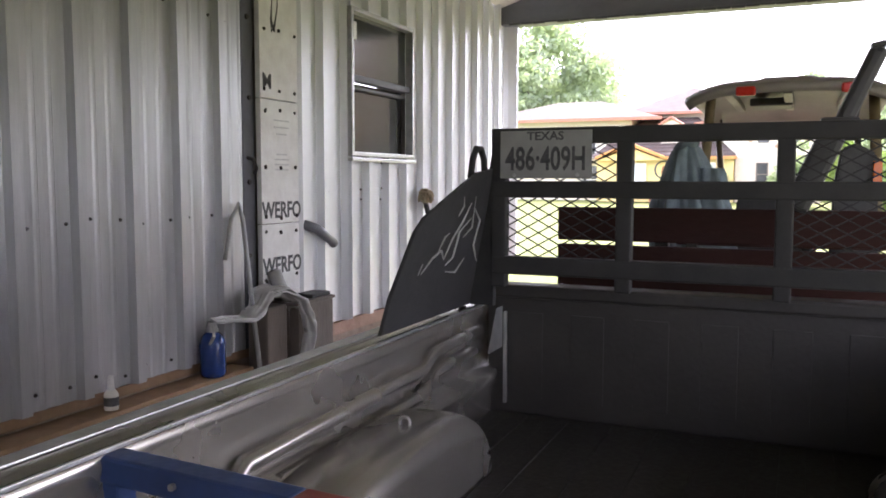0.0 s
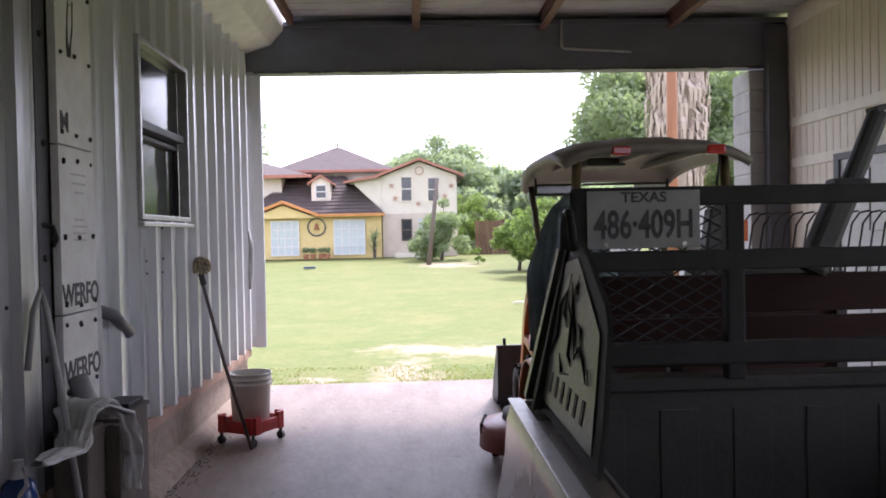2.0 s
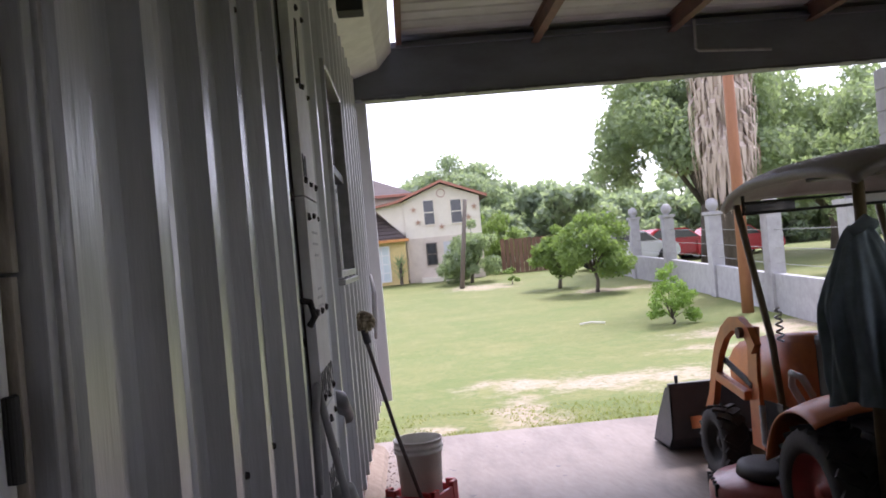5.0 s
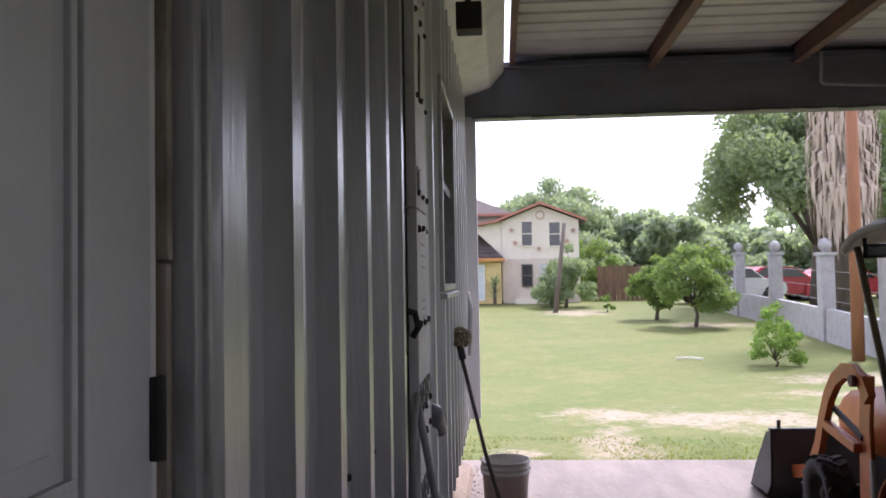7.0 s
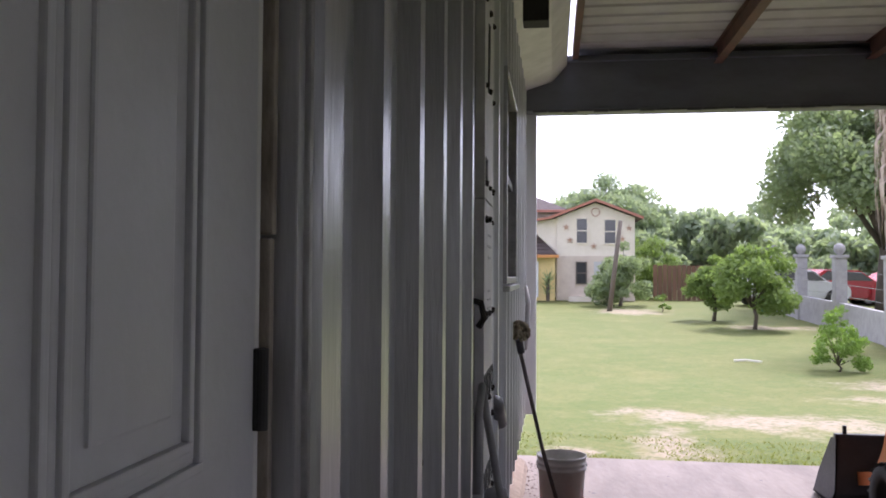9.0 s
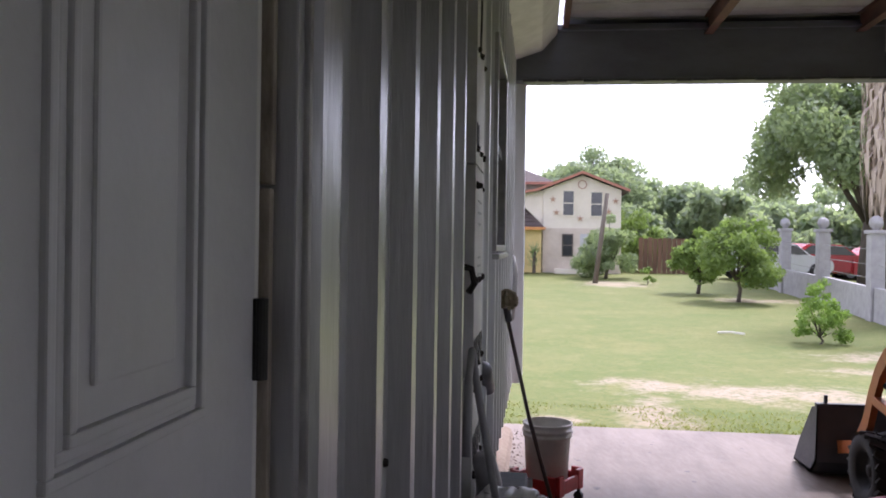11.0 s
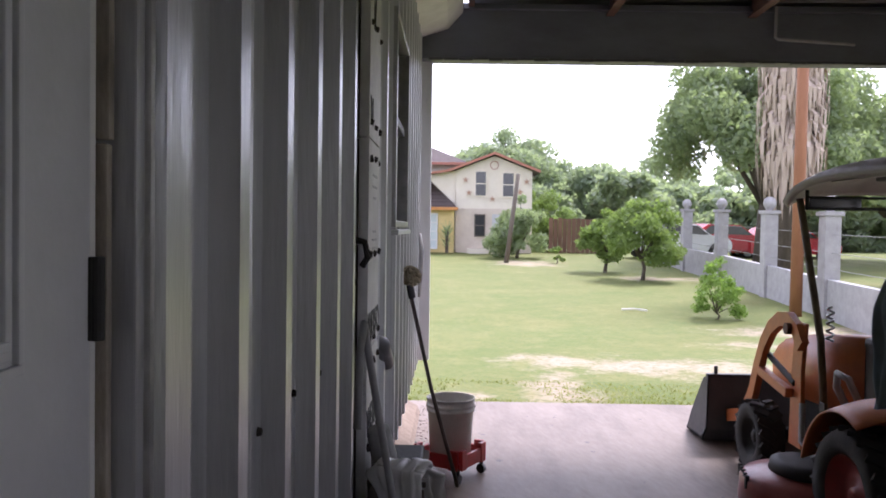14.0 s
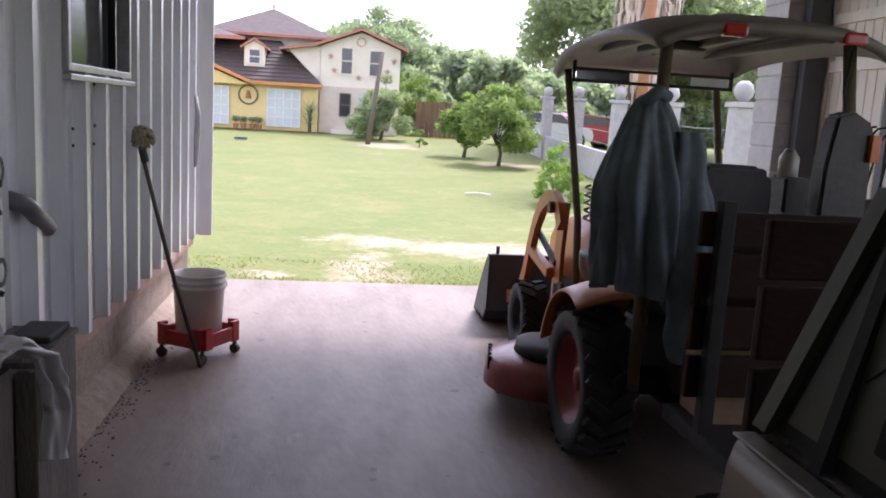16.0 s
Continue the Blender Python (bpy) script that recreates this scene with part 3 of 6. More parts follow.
# ---- window ----
win = structure("window_1", box((-2.99, WIN[0], WIN[2]), (-2.905, WIN[0] + 0.02, WIN[3])), M_ALU, "aluminium sash window with a raised lower sash and mesh", "window")
ya, yb, za, zb = WIN
for a, b in (((ya - 0.018, za - 0.018), (ya + 0.012, zb + 0.018)), ((yb - 0.012, za - 0.018), (yb + 0.018, zb + 0.018)), ((ya + 0.012, zb - 0.012), (yb - 0.012, zb + 0.018)), ((ya + 0.012, za - 0.018), (yb - 0.012, za + 0.012))):
    bm_obj("window_frame", box((-2.9, a[0], a[1]), (-2.835, b[0], b[1]), 0.004), M_ALU, win)
zm = 2.14
bm_obj("meeting_rail", box((-2.93, ya + 0.012, zm - 0.02), (-2.86, yb - 0.012, zm + 0.025), 0.004), M_DARK_STEEL, win, "dark meeting rail")
bm_obj("meeting_rail", box((-2.95, ya + 0.012, zm - 0.07), (-2.90, yb - 0.012, zm - 0.045), 0.004), M_DARK_STEEL, win)
bm_obj("upper_pane", box((-2.905, ya + 0.012, zm + 0.025), (-2.901, yb - 0.012, zb - 0.012)), M_DARKGLASS, win, "upper glass pane")
bm_obj("lower_pane", box((-2.945, ya + 0.012, za + 0.012), (-2.941, yb - 0.012, zm - 0.02)), M_DARKGLASS, win, "lower glass pane behind mesh")
bm_obj("sticker", box((-2.9, ya + 0.05, zb - 0.18), (-2.898, ya + 0.16, zb - 0.06)), M_WHITE, win, "white sticker")
bm_obj("window_sill", box((-2.87, ya - 0.04, za - 0.055), (-2.82, yb + 0.04, za - 0.03), 0.005), M_ALU, win)

# ---- white door ----
XD = -2.925           # outer face of the door
dr = structure("door_1", box((XD - 0.04, DOOR[0], DOOR[2]), (XD, DOOR[1] - 0.002, DOOR[3] - 0.02), 0.003), M_WHITE_DOOR, "white panelled entrance door with a black hinge", "door")
for y0, y1 in ((DOOR[0] + 0.136, DOOR[0] + 0.364), (DOOR[1] - 0.364, DOOR[1] - 0.136)):
    for z0, z1 in ((0.62, 1.30), (1.475, 2.38)):
        bm = bmesh.new()
        for i, (o, h) in enumerate(((0, 0.006), (0.013, 0.003), (0.022, 0.007))):
            w = 0.009
            for a, b in (((y0 + o, z0 + o), (y1 - o, z0 + o + w)), ((y0 + o, z1 - o - w), (y1 - o, z1 - o)), ((y0 + o, z0 + o + w), (y0 + o + w, z1 - o - w)), ((y1 - o - w, z0 + o + w), (y1 - o, z1 - o - w))):
                add_box(bm, (XD - 0.002, a[0], a[1]), (XD + h, b[0], b[1]), 0.002)
        add_box(bm, (XD - 0.002, y0 + 0.055, z0 + 0.055), (XD + 0.004, y1 - 0.055, z1 - 0.055), 0.003)
        bm_obj("panel", bm, M_WHITE_DOOR, dr)
for z in (0.75, 1.485, 2.2):
    h = bm_obj("hinge", rod((XD + 0.006, DOOR[1], z), (XD + 0.006, DOOR[1], z + 0.083), 0.0075, seg=14), M_BLACK, dr, "black door hinge")
    bm_obj("hinge_leaf", box((XD, DOOR[1] - 0.008, z), (XD + 0.004, DOOR[1] + 0.024, z + 0.083), 0.001), M_BLACK, h)
bm_obj("stop_strip", box((XD - 0.05, DOOR[1] + 0.001, DOOR[2]), (XD - 0.002, DOOR[1] + 0.015, DOOR[3]), 0.002), M_WHITE, dr, "white painted door stop")
bm_obj("jamb_board", box((XD - 0.06, DOOR[1] + 0.017, DOOR[2]), (XD + 0.008, DOOR[1] + 0.031, 1.682), 0.002), M_JAMB, dr, "bare weathered jamb board")
bm_obj("jamb_board", box((XD - 0.06, DOOR[1] + 0.017, 1.686), (XD + 0.010, DOOR[1] + 0.031, DOOR[3]), 0.002), M_JAMB, dr)
bm_obj("edge_flashing", box((-2.99, DOOR[1] + 0.033, DOOR[2]), (-2.893, DOOR[1] + 0.066, 3.2), 0.003), M_STEEL_GREY, dr, "folded grey edge flashing")
# Brighter strip added where the flashing's edge catches the light.
bm_obj("flashing_lit_edge", box((-2.899, DOOR[1] + 0.054, DOOR[2]), (-2.886, DOOR[1] + 0.0675, 3.2), 0.003), M_ALU, dr, "bright strip for the lit edge of the flashing")
structure("door_header", box((-3.0, DOOR[0] - 0.055, DOOR[3] + 0.002), (-2.90, 2.03, 3.88), 0.003), M_STEEL_GREY, "grey steel panel over the door", "wall")
structure("door_casing", box((-3.0, DOOR[0] - 0.055, DOOR[2]), (-2.90, DOOR[0] - 0.004, DOOR[3]), 0.003), M_JAMB, "weathered timber door casing", "trim")

# ---- things on and along the left wall ----
o = thing("wall_pipe", (-2.87, 4.48, 1.1), "grey plastic pipe stub sticking out of the wall", "pipe")
bm = tube([(-2.92, 4.44, 1.15), (-2.855, 4.50, 1.12), (-2.85, 4.70, 1.01)], [0.032, 0.032, 0.032], 16)
part("pipe", bm, M_PIPE, o, smooth=True)
# Black disc on the closed end stands for the shade inside the pipe.
part("pipe_mouth", rod((-2.85, 4.699, 1.011), (-2.85, 4.704, 1.008), 0.027, seg=16), M_BLACK, o, "black disc for the shaded pipe mouth")

o = thing("mop", (-2.52, 6.17, 0), "dirty mop leaning upside down on the wall", "mop")
part("handle", tube([(-2.52, 6.17, 0.0), (-2.69, 6.16, 0.6), (-2.835, 6.12, 1.24)], 0.0125, 10), M_HANDLE, o, "thin dark handle", True)
rnd = random.Random(4)
bm = bmesh.new()
for k in range(70):
    a, b = rnd.uniform(0, 6.28), rnd.uniform(-0.9, 1.4)
    d = Vector((math.cos(a) * math.cos(b) * 0.8, math.sin(a) * math.cos(b) * 1.1, math.sin(b) * 0.8))
    c = Vector((-2.83, 6.11, 1.31))
    e = c + d * 0.085
    e.x = max(e.x, -2.862)
    add_tube(bm, [c, c + d * 0.05 + Vector((0, 0, 0.01)), e + Vector((0, 0, -0.015))], [0.018, 0.016, 0.009], 5)
part("mop_head", bm, M_MOP, o, "matted yellowish mop head", True)
part("clamp", rod((-2.815, 6.13, 1.17), (-2.83, 6.12, 1.25), 0.022, seg=12), M_BLACK_PLASTIC, o)

o = thing("wall_strap", (-2.85, 7.95, 1.3), "grey strap hanging on the cladding", "strap")
part("strap", tube([(-2.85, 7.95, 1.55), (-2.83, 7.95, 1.4), (-2.84, 7.94, 1.2), (-2.85, 7.95, 1.02)], [0.012, 0.022, 0.022, 0.012], 8), M_PVC, o, "", True)

# bucket on its dolly
BX, BY = -2.57, 6.42
o = thing("bucket", (BX, BY, 0.155), "white plastic bucket standing on a red dolly", "bucket")
prof = [(0.0, 0.155), (0.128, 0.155), (0.132, 0.165), (0.147, 0.44), (0.156, 0.442), (0.157, 0.455), (0.149, 0.458), (0.15, 0.475), (0.159, 0.477), (0.159, 0.488), (0.151, 0.49), (0.152, 0.515), (0.158, 0.517), (0.158, 0.527), (0.148, 0.527), (0.143, 0.4), (0.125, 0.17), (0.0, 0.168)]
part("shell", lathe([(r, h - 0.02) for r, h in prof], 40, Matrix.Translation((BX, BY, 0))), M_BUCKET, o, "", True)
part("bail", tube([(BX + 0.16 * math.cos(a), BY + 0.165 * math.sin(a), 0.45 - 0.10 * math.sin(a)) for a in np.linspace(math.pi, 0, 15)], 0.003, 6), M_ALU, o, "thin wire handle")
o = thing("bucket_dolly", (BX, BY, 0), "red plastic square bucket dolly on four castors", "dolly")
corner = [Vector((BX + 0.235 * math.cos(a), BY + 0.235 * math.sin(a), 0)) for a in (0.25 + k * math.pi / 2 for k in range(4))]
part("deck", prism([(c.x, c.y) for c in corner], "z", 0.10, 0.135, 0.004), M_RED_PLASTIC, o)
for k in range(4):
    p, q = corner[k], corner[(k + 1) % 4]
    d = (q - p).normalized()
    part("side_wall", bar(p + d * 0.03 + Vector((0, 0, 0.135)), q - d * 0.03 + Vector((0, 0, 0.135)), 0.022, 0.085, 0.005), M_RED_PLASTIC, o)
    for e, g in ((p + d * 0.012, p + d * 0.075), (q - d * 0.075, q - d * 0.012)):
        part("corner_lug", bar(e + Vector((0, 0, 0.148)), g + Vector((0, 0, 0.148)), 0.03, 0.125, 0.006), M_RED_PLASTIC, o)
    c = p.lerp(Vector((BX, BY, 0)), 0.1)
    t = Vector((-d.y, d.x, 0)) * 0.012
    cs = part("castor", rod(c - t + Vector((0, 0, 0.03)), c + t + Vector((0, 0, 0.03)), 0.03, seg=16), M_BLACK_PLASTIC, o, "black castor")
    part("fork", rod(c + Vector((0, 0, 0.03)), c + Vector((0, 0, 0.10)), 0.012), M_BLACK_PLASTIC, cs)

# old box wrapped in plastic, standing at the foot of the insulation strip
o = thing("old_crate", (-2.72, 4.1, 0), "dusty grey timber crate against the wall", "crate")
for k in range(3):
    part("board", box((-2.86 + k * 0.07, 3.98, 0), (-2.795 + k * 0.07, 4.36, 0.70 - 0.012 * (k % 2)), 0.006), M_OLD_BOX, o)
part("lid", box((-2.865, 3.96, 0.70), (-2.65, 4.38, 0.72), 0.006), M_OLD_BOX, o)
part("clutter", box((-2.8, 4.15, 0.72), (-2.67, 4.36, 0.745), 0.01), M_BLACK, o, "black sheet on the lid")
rnd = random.Random(8)


WRAP = [(-2.67, 3.23, 0.73), (-2.67, 3.35, 0.72), (-2.69, 3.55, 0.69), (-2.72, 3.67, 0.73), (-2.74, 3.75, 0.80), (-2.72, 3.85, 0.81), (-2.70, 3.98, 0.75), (-2.68, 4.03, 0.65), (-2.67, 4.05, 0.54), (-2.66, 4.01, 0.40)]
o = thing("plastic_wrap", (-2.58, 3.9, 0), "crumpled translucent plastic sheet draped over scrap", "plastic sheet")


def wrap(u, v):
    """A crumpled sleeve of sheeting laid along the draped line."""
    k = min(int(v * (len(WRAP) - 1)), len(WRAP) - 2)
    q = v * (len(WRAP) - 1) - k
    p = Vector(WRAP[k]).lerp(Vector(WRAP[k + 1]), q)
    d = (Vector(WRAP[k + 1]) - Vector(WRAP[k])).normalized()
    a = u * math.tau
    n = Vector((1, 0, 0))
    b = d.cross(n).normalized()
    rr = (0.018 + 0.03 * min(1, v * 2)) * (1 + 0.5 * noise.noise(Vector((math.cos(a) * 2.5, math.sin(a) * 2.5, v * 9))))
    crease = 0.010 * noise.noise(Vector((math.cos(a) * 6, v * 5, 3.0)))
    return p + n * (rr * math.cos(a) * 1.7 + crease) + b * (rr * math.sin(a) * 0.55 + crease)


part("sheet", grid(56, 90, wrap), M_PLASTIC_WRAP, o, "", True)
o = thing("scrap_block", (-2.68, 3.85, 0), "dark weathered cement block under plastic", "block")
part("body", box((-2.84, 3.74, 0), (-2.70, 3.93, 0.72), 0.015), M_OLD_BOX, o)
o = thing("vent_pipe", (-2.78, 4.05, 0.72), "short grey pipe elbow leaning on the crate", "pipe")
part("pipe", tube([(-2.80, 4.02, 0.72), (-2.80, 4.0, 0.80), (-2.82, 3.97, 0.90)], [0.045, 0.046, 0.04], 16), M_PVC, o, "", True)
o = thing("leaning_rod", (-2.80, 3.66, 0), "thin grey plastic conduit leaning on the wall", "conduit")
part("rod", tube([(-2.62, 3.62, 0.0), (-2.75, 3.66, 0.8), (-2.83, 3.70, 1.22), (-2.84, 3.68, 1.30), (-2.845, 3.62, 1.22), (-2.845, 3.56, 1.0)], 0.013, 8), M_PVC, o, "", True)
o = thing("ledge", (-2.75, 3.3, 0), "rough brown timber bench along the wall", "bench")
part("top", box((-2.93, YB + 0.1, 0.34), (-2.77, 3.70, 0.395), 0.01), M_CARD, o)
for y in (-2.5, -0.5, 1.5, 3.4):
    part("leg", box((-2.9, y, 0), (-2.79, y + 0.08, 0.34), 0.006), M_OLD_BOX, o)
o = thing("water_jug", (-2.825, 3.42, 0.395), "clear bottle of blue washer fluid on the timber bench", "bottle")
part("body", lathe([(0, 0), (0.062, 0), (0.068, 0.02), (0.068, 0.17), (0.055, 0.215), (0.025, 0.245), (0, 0.245)], 24, Matrix.Translation((-2.825, 3.42, 0.395))), M_BLUEJUG, o, "", True)
part("neck", lathe([(0.034, 0.2), (0.032, 0.25), (0.022, 0.27), (0.022, 0.3), (0, 0.3)], 20, Matrix.Translation((-2.825, 3.42, 0.395))), M_PLASTIC_WRAP, o, "clear neck", True)
part("handle", tube([(-2.805, 3.37, 0.57), (-2.765, 3.36, 0.62), (-2.785, 3.38, 0.68)], 0.009, 8), M_PLASTIC_WRAP, o)
o = thing("glue_bottle", (-2.825, 2.72, 0.395), "small white squeeze bottle with a pointed cap", "bottle")
part("body", lathe([(0, 0), (0.03, 0), (0.032, 0.01), (0.032, 0.07), (0.02, 0.09), (0, 0.09)], 20, Matrix.Translation((-2.825, 2.72, 0.395))), M_BUCKET, o, "", True)
part("cap", lathe([(0.017, 0.088), (0.013, 0.13), (0.011, 0.155), (0, 0.155)], 16, Matrix.Translation((-2.825, 2.72, 0.395))), M_WHITE, o, "", True)
part("label", lathe([(0.0328, 0.02), (0.0328, 0.06)], 20, Matrix.Translation((-2.825, 2.72, 0.395))), M_INK, o, "dark label")

# hanging box below the roof and tube lamp
o = thing("speaker_box", (-2.62, 5.62, 3.3), "black box hung under the roof edge", "speaker")
part("cabinet", box((-2.79, 5.5, 3.0), (-2.65, 5.64, 3.15), 0.006), M_BLACK, o)
part("bracket", box((-2.74, 5.54, 3.15), (-2.71, 5.58, 3.36)), M_BLACK, o)
o = thing("tube_lamp", (1.75, 6.6, 3.5), "unlit white strip lamp fixed under the roof", "ceiling lamp")
part("housing", box((1.66, 5.6, 3.46), (1.78, 7.05, 3.53), 0.006), M_WHITE, o)
part("tube", rod((1.69, 5.63, 3.445), (1.69, 7.02, 3.445), 0.014), M_WHITE, o)
part("tube", rod((1.75, 5.63, 3.445), (1.75, 7.02, 3.445), 0.014), M_WHITE, o)

# worn soil patches of the lawn, each with its own ragged outline
nt = M_GRASS_GROUND.node_tree
gn, gl = nt.nodes, nt.links
gtc = gn.new("ShaderNodeTexCoord")
wob = gn.new("ShaderNodeTexNoise")
wob.inputs["Scale"].default_value, wob.inputs["Detail"].default_value, wob.inputs["Roughness"].default_value = 1.6, 8, 0.75
gl.new(gtc.outputs["Object"], wob.inputs["Vector"])
total = None
for cx, cy, rx, ry in ((-1.45, 9.5, 0.35, 0.8), (-1.1, 11.3, 0.8, 0.5), (0.1, 11.0, 1.5, 0.55), (1.6, 10.6, 1.4, 0.6), (-0.1, 30.0, 1.2, 1.4), (3.4, 14.6, 1.6, 0.7), (2.3, 13.0, 1.0, 0.4), (3.4, 24.6, 1.3, 0.6), (-2.4, 9.2, 0.3, 0.2)):
    sub = gn.new("ShaderNodeVectorMath")
    sub.operation = "SUBTRACT"
    sub.inputs[1].default_value = (cx, cy, 0)
    gl.new(gtc.outputs["Object"], sub.inputs[0])
    mul = gn.new("ShaderNodeVectorMath")
    mul.operation = "MULTIPLY"
    mul.inputs[1].default_value = (1 / rx, 1 / ry, 0)
    gl.new(sub.outputs[0], mul.inputs[0])
    ln = gn.new("ShaderNodeVectorMath")
    ln.operation = "LENGTH"
    gl.new(mul.outputs[0], ln.inputs[0])
    if total is None:
        total = ln.outputs["Value"]
    else:
        mn = gn.new("ShaderNodeMath")
        mn.operation = "MINIMUM"
        gl.new(total, mn.inputs[0])
        gl.new(ln.outputs["Value"], mn.inputs[1])
        total = mn.outputs[0]
add = gn.new("ShaderNodeMath")
add.operation = "MULTIPLY_ADD"
gl.new(wob.outputs["Fac"], add.inputs[0])
add.inputs[1].default_value = 4.6
gl.new(total, add.inputs[2])
edge = gn.new("ShaderNodeMapRange")
edge.inputs["From Min"].default_value, edge.inputs["From Max"].default_value = 3.55, 2.7
gl.new(add.outputs[0], edge.inputs["Value"])
smix = gn.new("ShaderNodeMix")
smix.data_type = "RGBA"
gb = gn["Principled BSDF"]
gl.new(edge.outputs[0], smix.inputs["Factor"])
gl.new(gb.inputs["Base Color"].links[0].from_socket, smix.inputs[6])
smix.inputs[7].default_value = (0.36, 0.29, 0.21, 1)
# dry straw blotches and fine blade mottling
prev = smix.outputs[2]
for sc, lo_, hi_, amount, col in ((0.45, 0.52, 0.72, 0.5, (0.25, 0.215, 0.075, 1)), (2.6, 0.5, 0.7, 0.5, (0.24, 0.215, 0.08, 1)), (14.0, 0.48, 0.62, 0.65, (0.085, 0.125, 0.022, 1))):
    tn = gn.new("ShaderNodeTexNoise")
    tn.inputs["Scale"].default_value, tn.inputs["Detail"].default_value, tn.inputs["Roughness"].default_value = sc, 7, 0.7
    gl.new(gtc.outputs["Object"], tn.inputs["Vector"])
    tm = gn.new("ShaderNodeMapRange")
    tm.inputs["From Min"].default_value, tm.inputs["From Max"].default_value, tm.inputs["To Max"].default_value = lo_, hi_, amount
    gl.new(tn.outputs["Fac"], tm.inputs["Value"])
    tx_ = gn.new("ShaderNodeMix")
    tx_.data_type = "RGBA"
    gl.new(tm.outputs[0], tx_.inputs["Factor"])
    gl.new(prev, tx_.inputs[6])
    tx_.inputs[7].default_value = col
    prev = tx_.outputs[2]
gl.new(prev, gb.inputs["Base Color"])

# ---- ground ----


def ground_z(x, y):
    d = max(0.0, y - 15.0)
    return -0.02 + min(d * 0.028, 0.62 + d * 0.002)


def gsheet(u, v):
    x = -150 + 300 * u
    s = 2 * v - 1
    y = 9 + 160 * abs(s) ** 2.4 * (1 if s > 0 else -1)
    z = ground_z(x, y) - 0.03 + 0.015 * noise.noise(Vector((x * 0.5, y * 0.5, 0)))
    if -3.4 < y < 8.6 and abs(x) < 12:
        z = -0.12
    return (x, y, z)


structure("ground", grid(150, 220, gsheet), M_GRASS_GROUND, "mown lawn with pale dry patches", "lawn")
rnd = random.Random(11)


# grass tufts: denser and finer close to the slab
vs, fs = [], []
for k in range(8000):
    y = 8.69 + 1.3 * rnd.random() ** 2.0
    x = rnd.uniform(-4.5 - (y - 8.6) * 0.15, 3.0 + (y - 8.6) * 0.45)
    q = noise.noise(Vector((x * 0.9, y * 0.9, 7)))
    if q < -0.22 or (9.3 < y < 11.2 and -1.3 < x < 2.2 and noise.noise(Vector((x * 2, y * 3, 1))) < 0.12 and not y < 9.9):
        continue
    z = ground_z(x, y) - 0.03
    h = rnd.uniform(0.012, 0.032) * (1.9 if y < 8.95 and rnd.random() < 0.4 else 1)
    a = rnd.uniform(0, 6.28)
    w = 0.006 + 0.0006 * (y - 8)
    dx, dy = w * math.cos(a), w * math.sin(a)
    lx, ly = rnd.gauss(0, 0.025), rnd.gauss(0, 0.025)
    i = len(vs)
    vs += [(x - dx, y - dy, z), (x + dx, y + dy, z), (x + lx, y + ly, z + h)]
    fs.append((i, i + 1, i + 2))
me = bpy.data.meshes.new("grass")
me.from_pydata(vs, [], fs)
me.materials.append(M_BLADE)
tagged(new("grass", me), "short grass tufts on the lawn", "grass", kind="stuff")

# ---- trees ----


def leaf_mesh(name, clumps, count, size, material, seed, flat=0.75):
    """Small bent leaves scattered through clumps (x, y, z, radius)."""
    r = random.Random(seed)
    tot = sum(c[3] ** 2 for c in clumps)
    vs, fs = [], []
    for cx, cy, cz, cr in clumps:
        for _ in range(int(count * cr * cr / tot)):
            d = Vector((r.gauss(0, 1), r.gauss(0, 1), r.gauss(0, 1))).normalized() * cr * (r.random() ** 0.45)
            p = Vector((cx + d.x, cy + d.y, cz + d.z * flat))
            n = (d.normalized() * 0.4 + Vector((r.gauss(0, 0.7), r.gauss(0, 0.7), r.gauss(0, 0.7) + 0.25))).normalized()
            t = n.cross(Vector((r.gauss(0, 1), r.gauss(0, 1), r.gauss(0, 1)))).normalized()
            b = n.cross(t)
            s = size * r.uniform(0.6, 1.4)
            i = len(vs)
            vs += [p - t * s, p + b * s * 0.45 + n * s * 0.1, p + t * s, p - b * s * 0.45 + n * s * 0.1]
            fs.append((i, i + 1, i + 2, i + 3))
    me = bpy.data.meshes.new(name)
    me.from_pydata(vs, [], fs)
    me.materials.append(material)
    return me


def tree(name, x, y, height, spread, trunk_h, label, material, seed, count=5000, size=0.09, clump_n=18, trunk_r=0.09, low=0.3):
    r = random.Random(seed)
    z = ground_z(x, y) - 0.04
    o = thing(name, (x, y, z), label, "tree")
    bm = bmesh.new()
    top = Vector((x + r.uniform(-0.1, 0.1) * spread, y, z + trunk_h))
    add_tube(bm, [(x, y, z), (x + 0.04, y, z + trunk_h * 0.5), top], [trunk_r * 1.3, trunk_r, trunk_r * 0.8], 9)
    clumps = []
    for k in range(clump_n):
        a = k * 2.4 + r.uniform(-0.4, 0.4)
        q = math.sqrt((k + 0.5) / clump_n)
        h = z + height * (low + (1 - low) * r.random() * (1.05 - 0.55 * q))
        c = Vector((x + spread * q * math.cos(a) * 0.85, y + spread * q * math.sin(a) * 0.85, h))
        clumps.append((c.x, c.y, c.z, spread * r.uniform(0.19, 0.36)))
        if k % 3 == 0:
            add_tube(bm, [top - Vector((0, 0, trunk_h * 0.2)), (top + c) / 2 + Vector((0, 0, 0.1 * spread)), c], [trunk_r * 0.5, trunk_r * 0.3, trunk_r * 0.1], 6)
    part("trunk", bm, M_BARK, o, "", True)
    cr = new("crown", leaf_mesh("crown", clumps, int(count * 1.9), size * 0.72, material, seed))
    cr.parent = o
    cr.matrix_parent_inverse = o.matrix_basis.inverted()
    return o


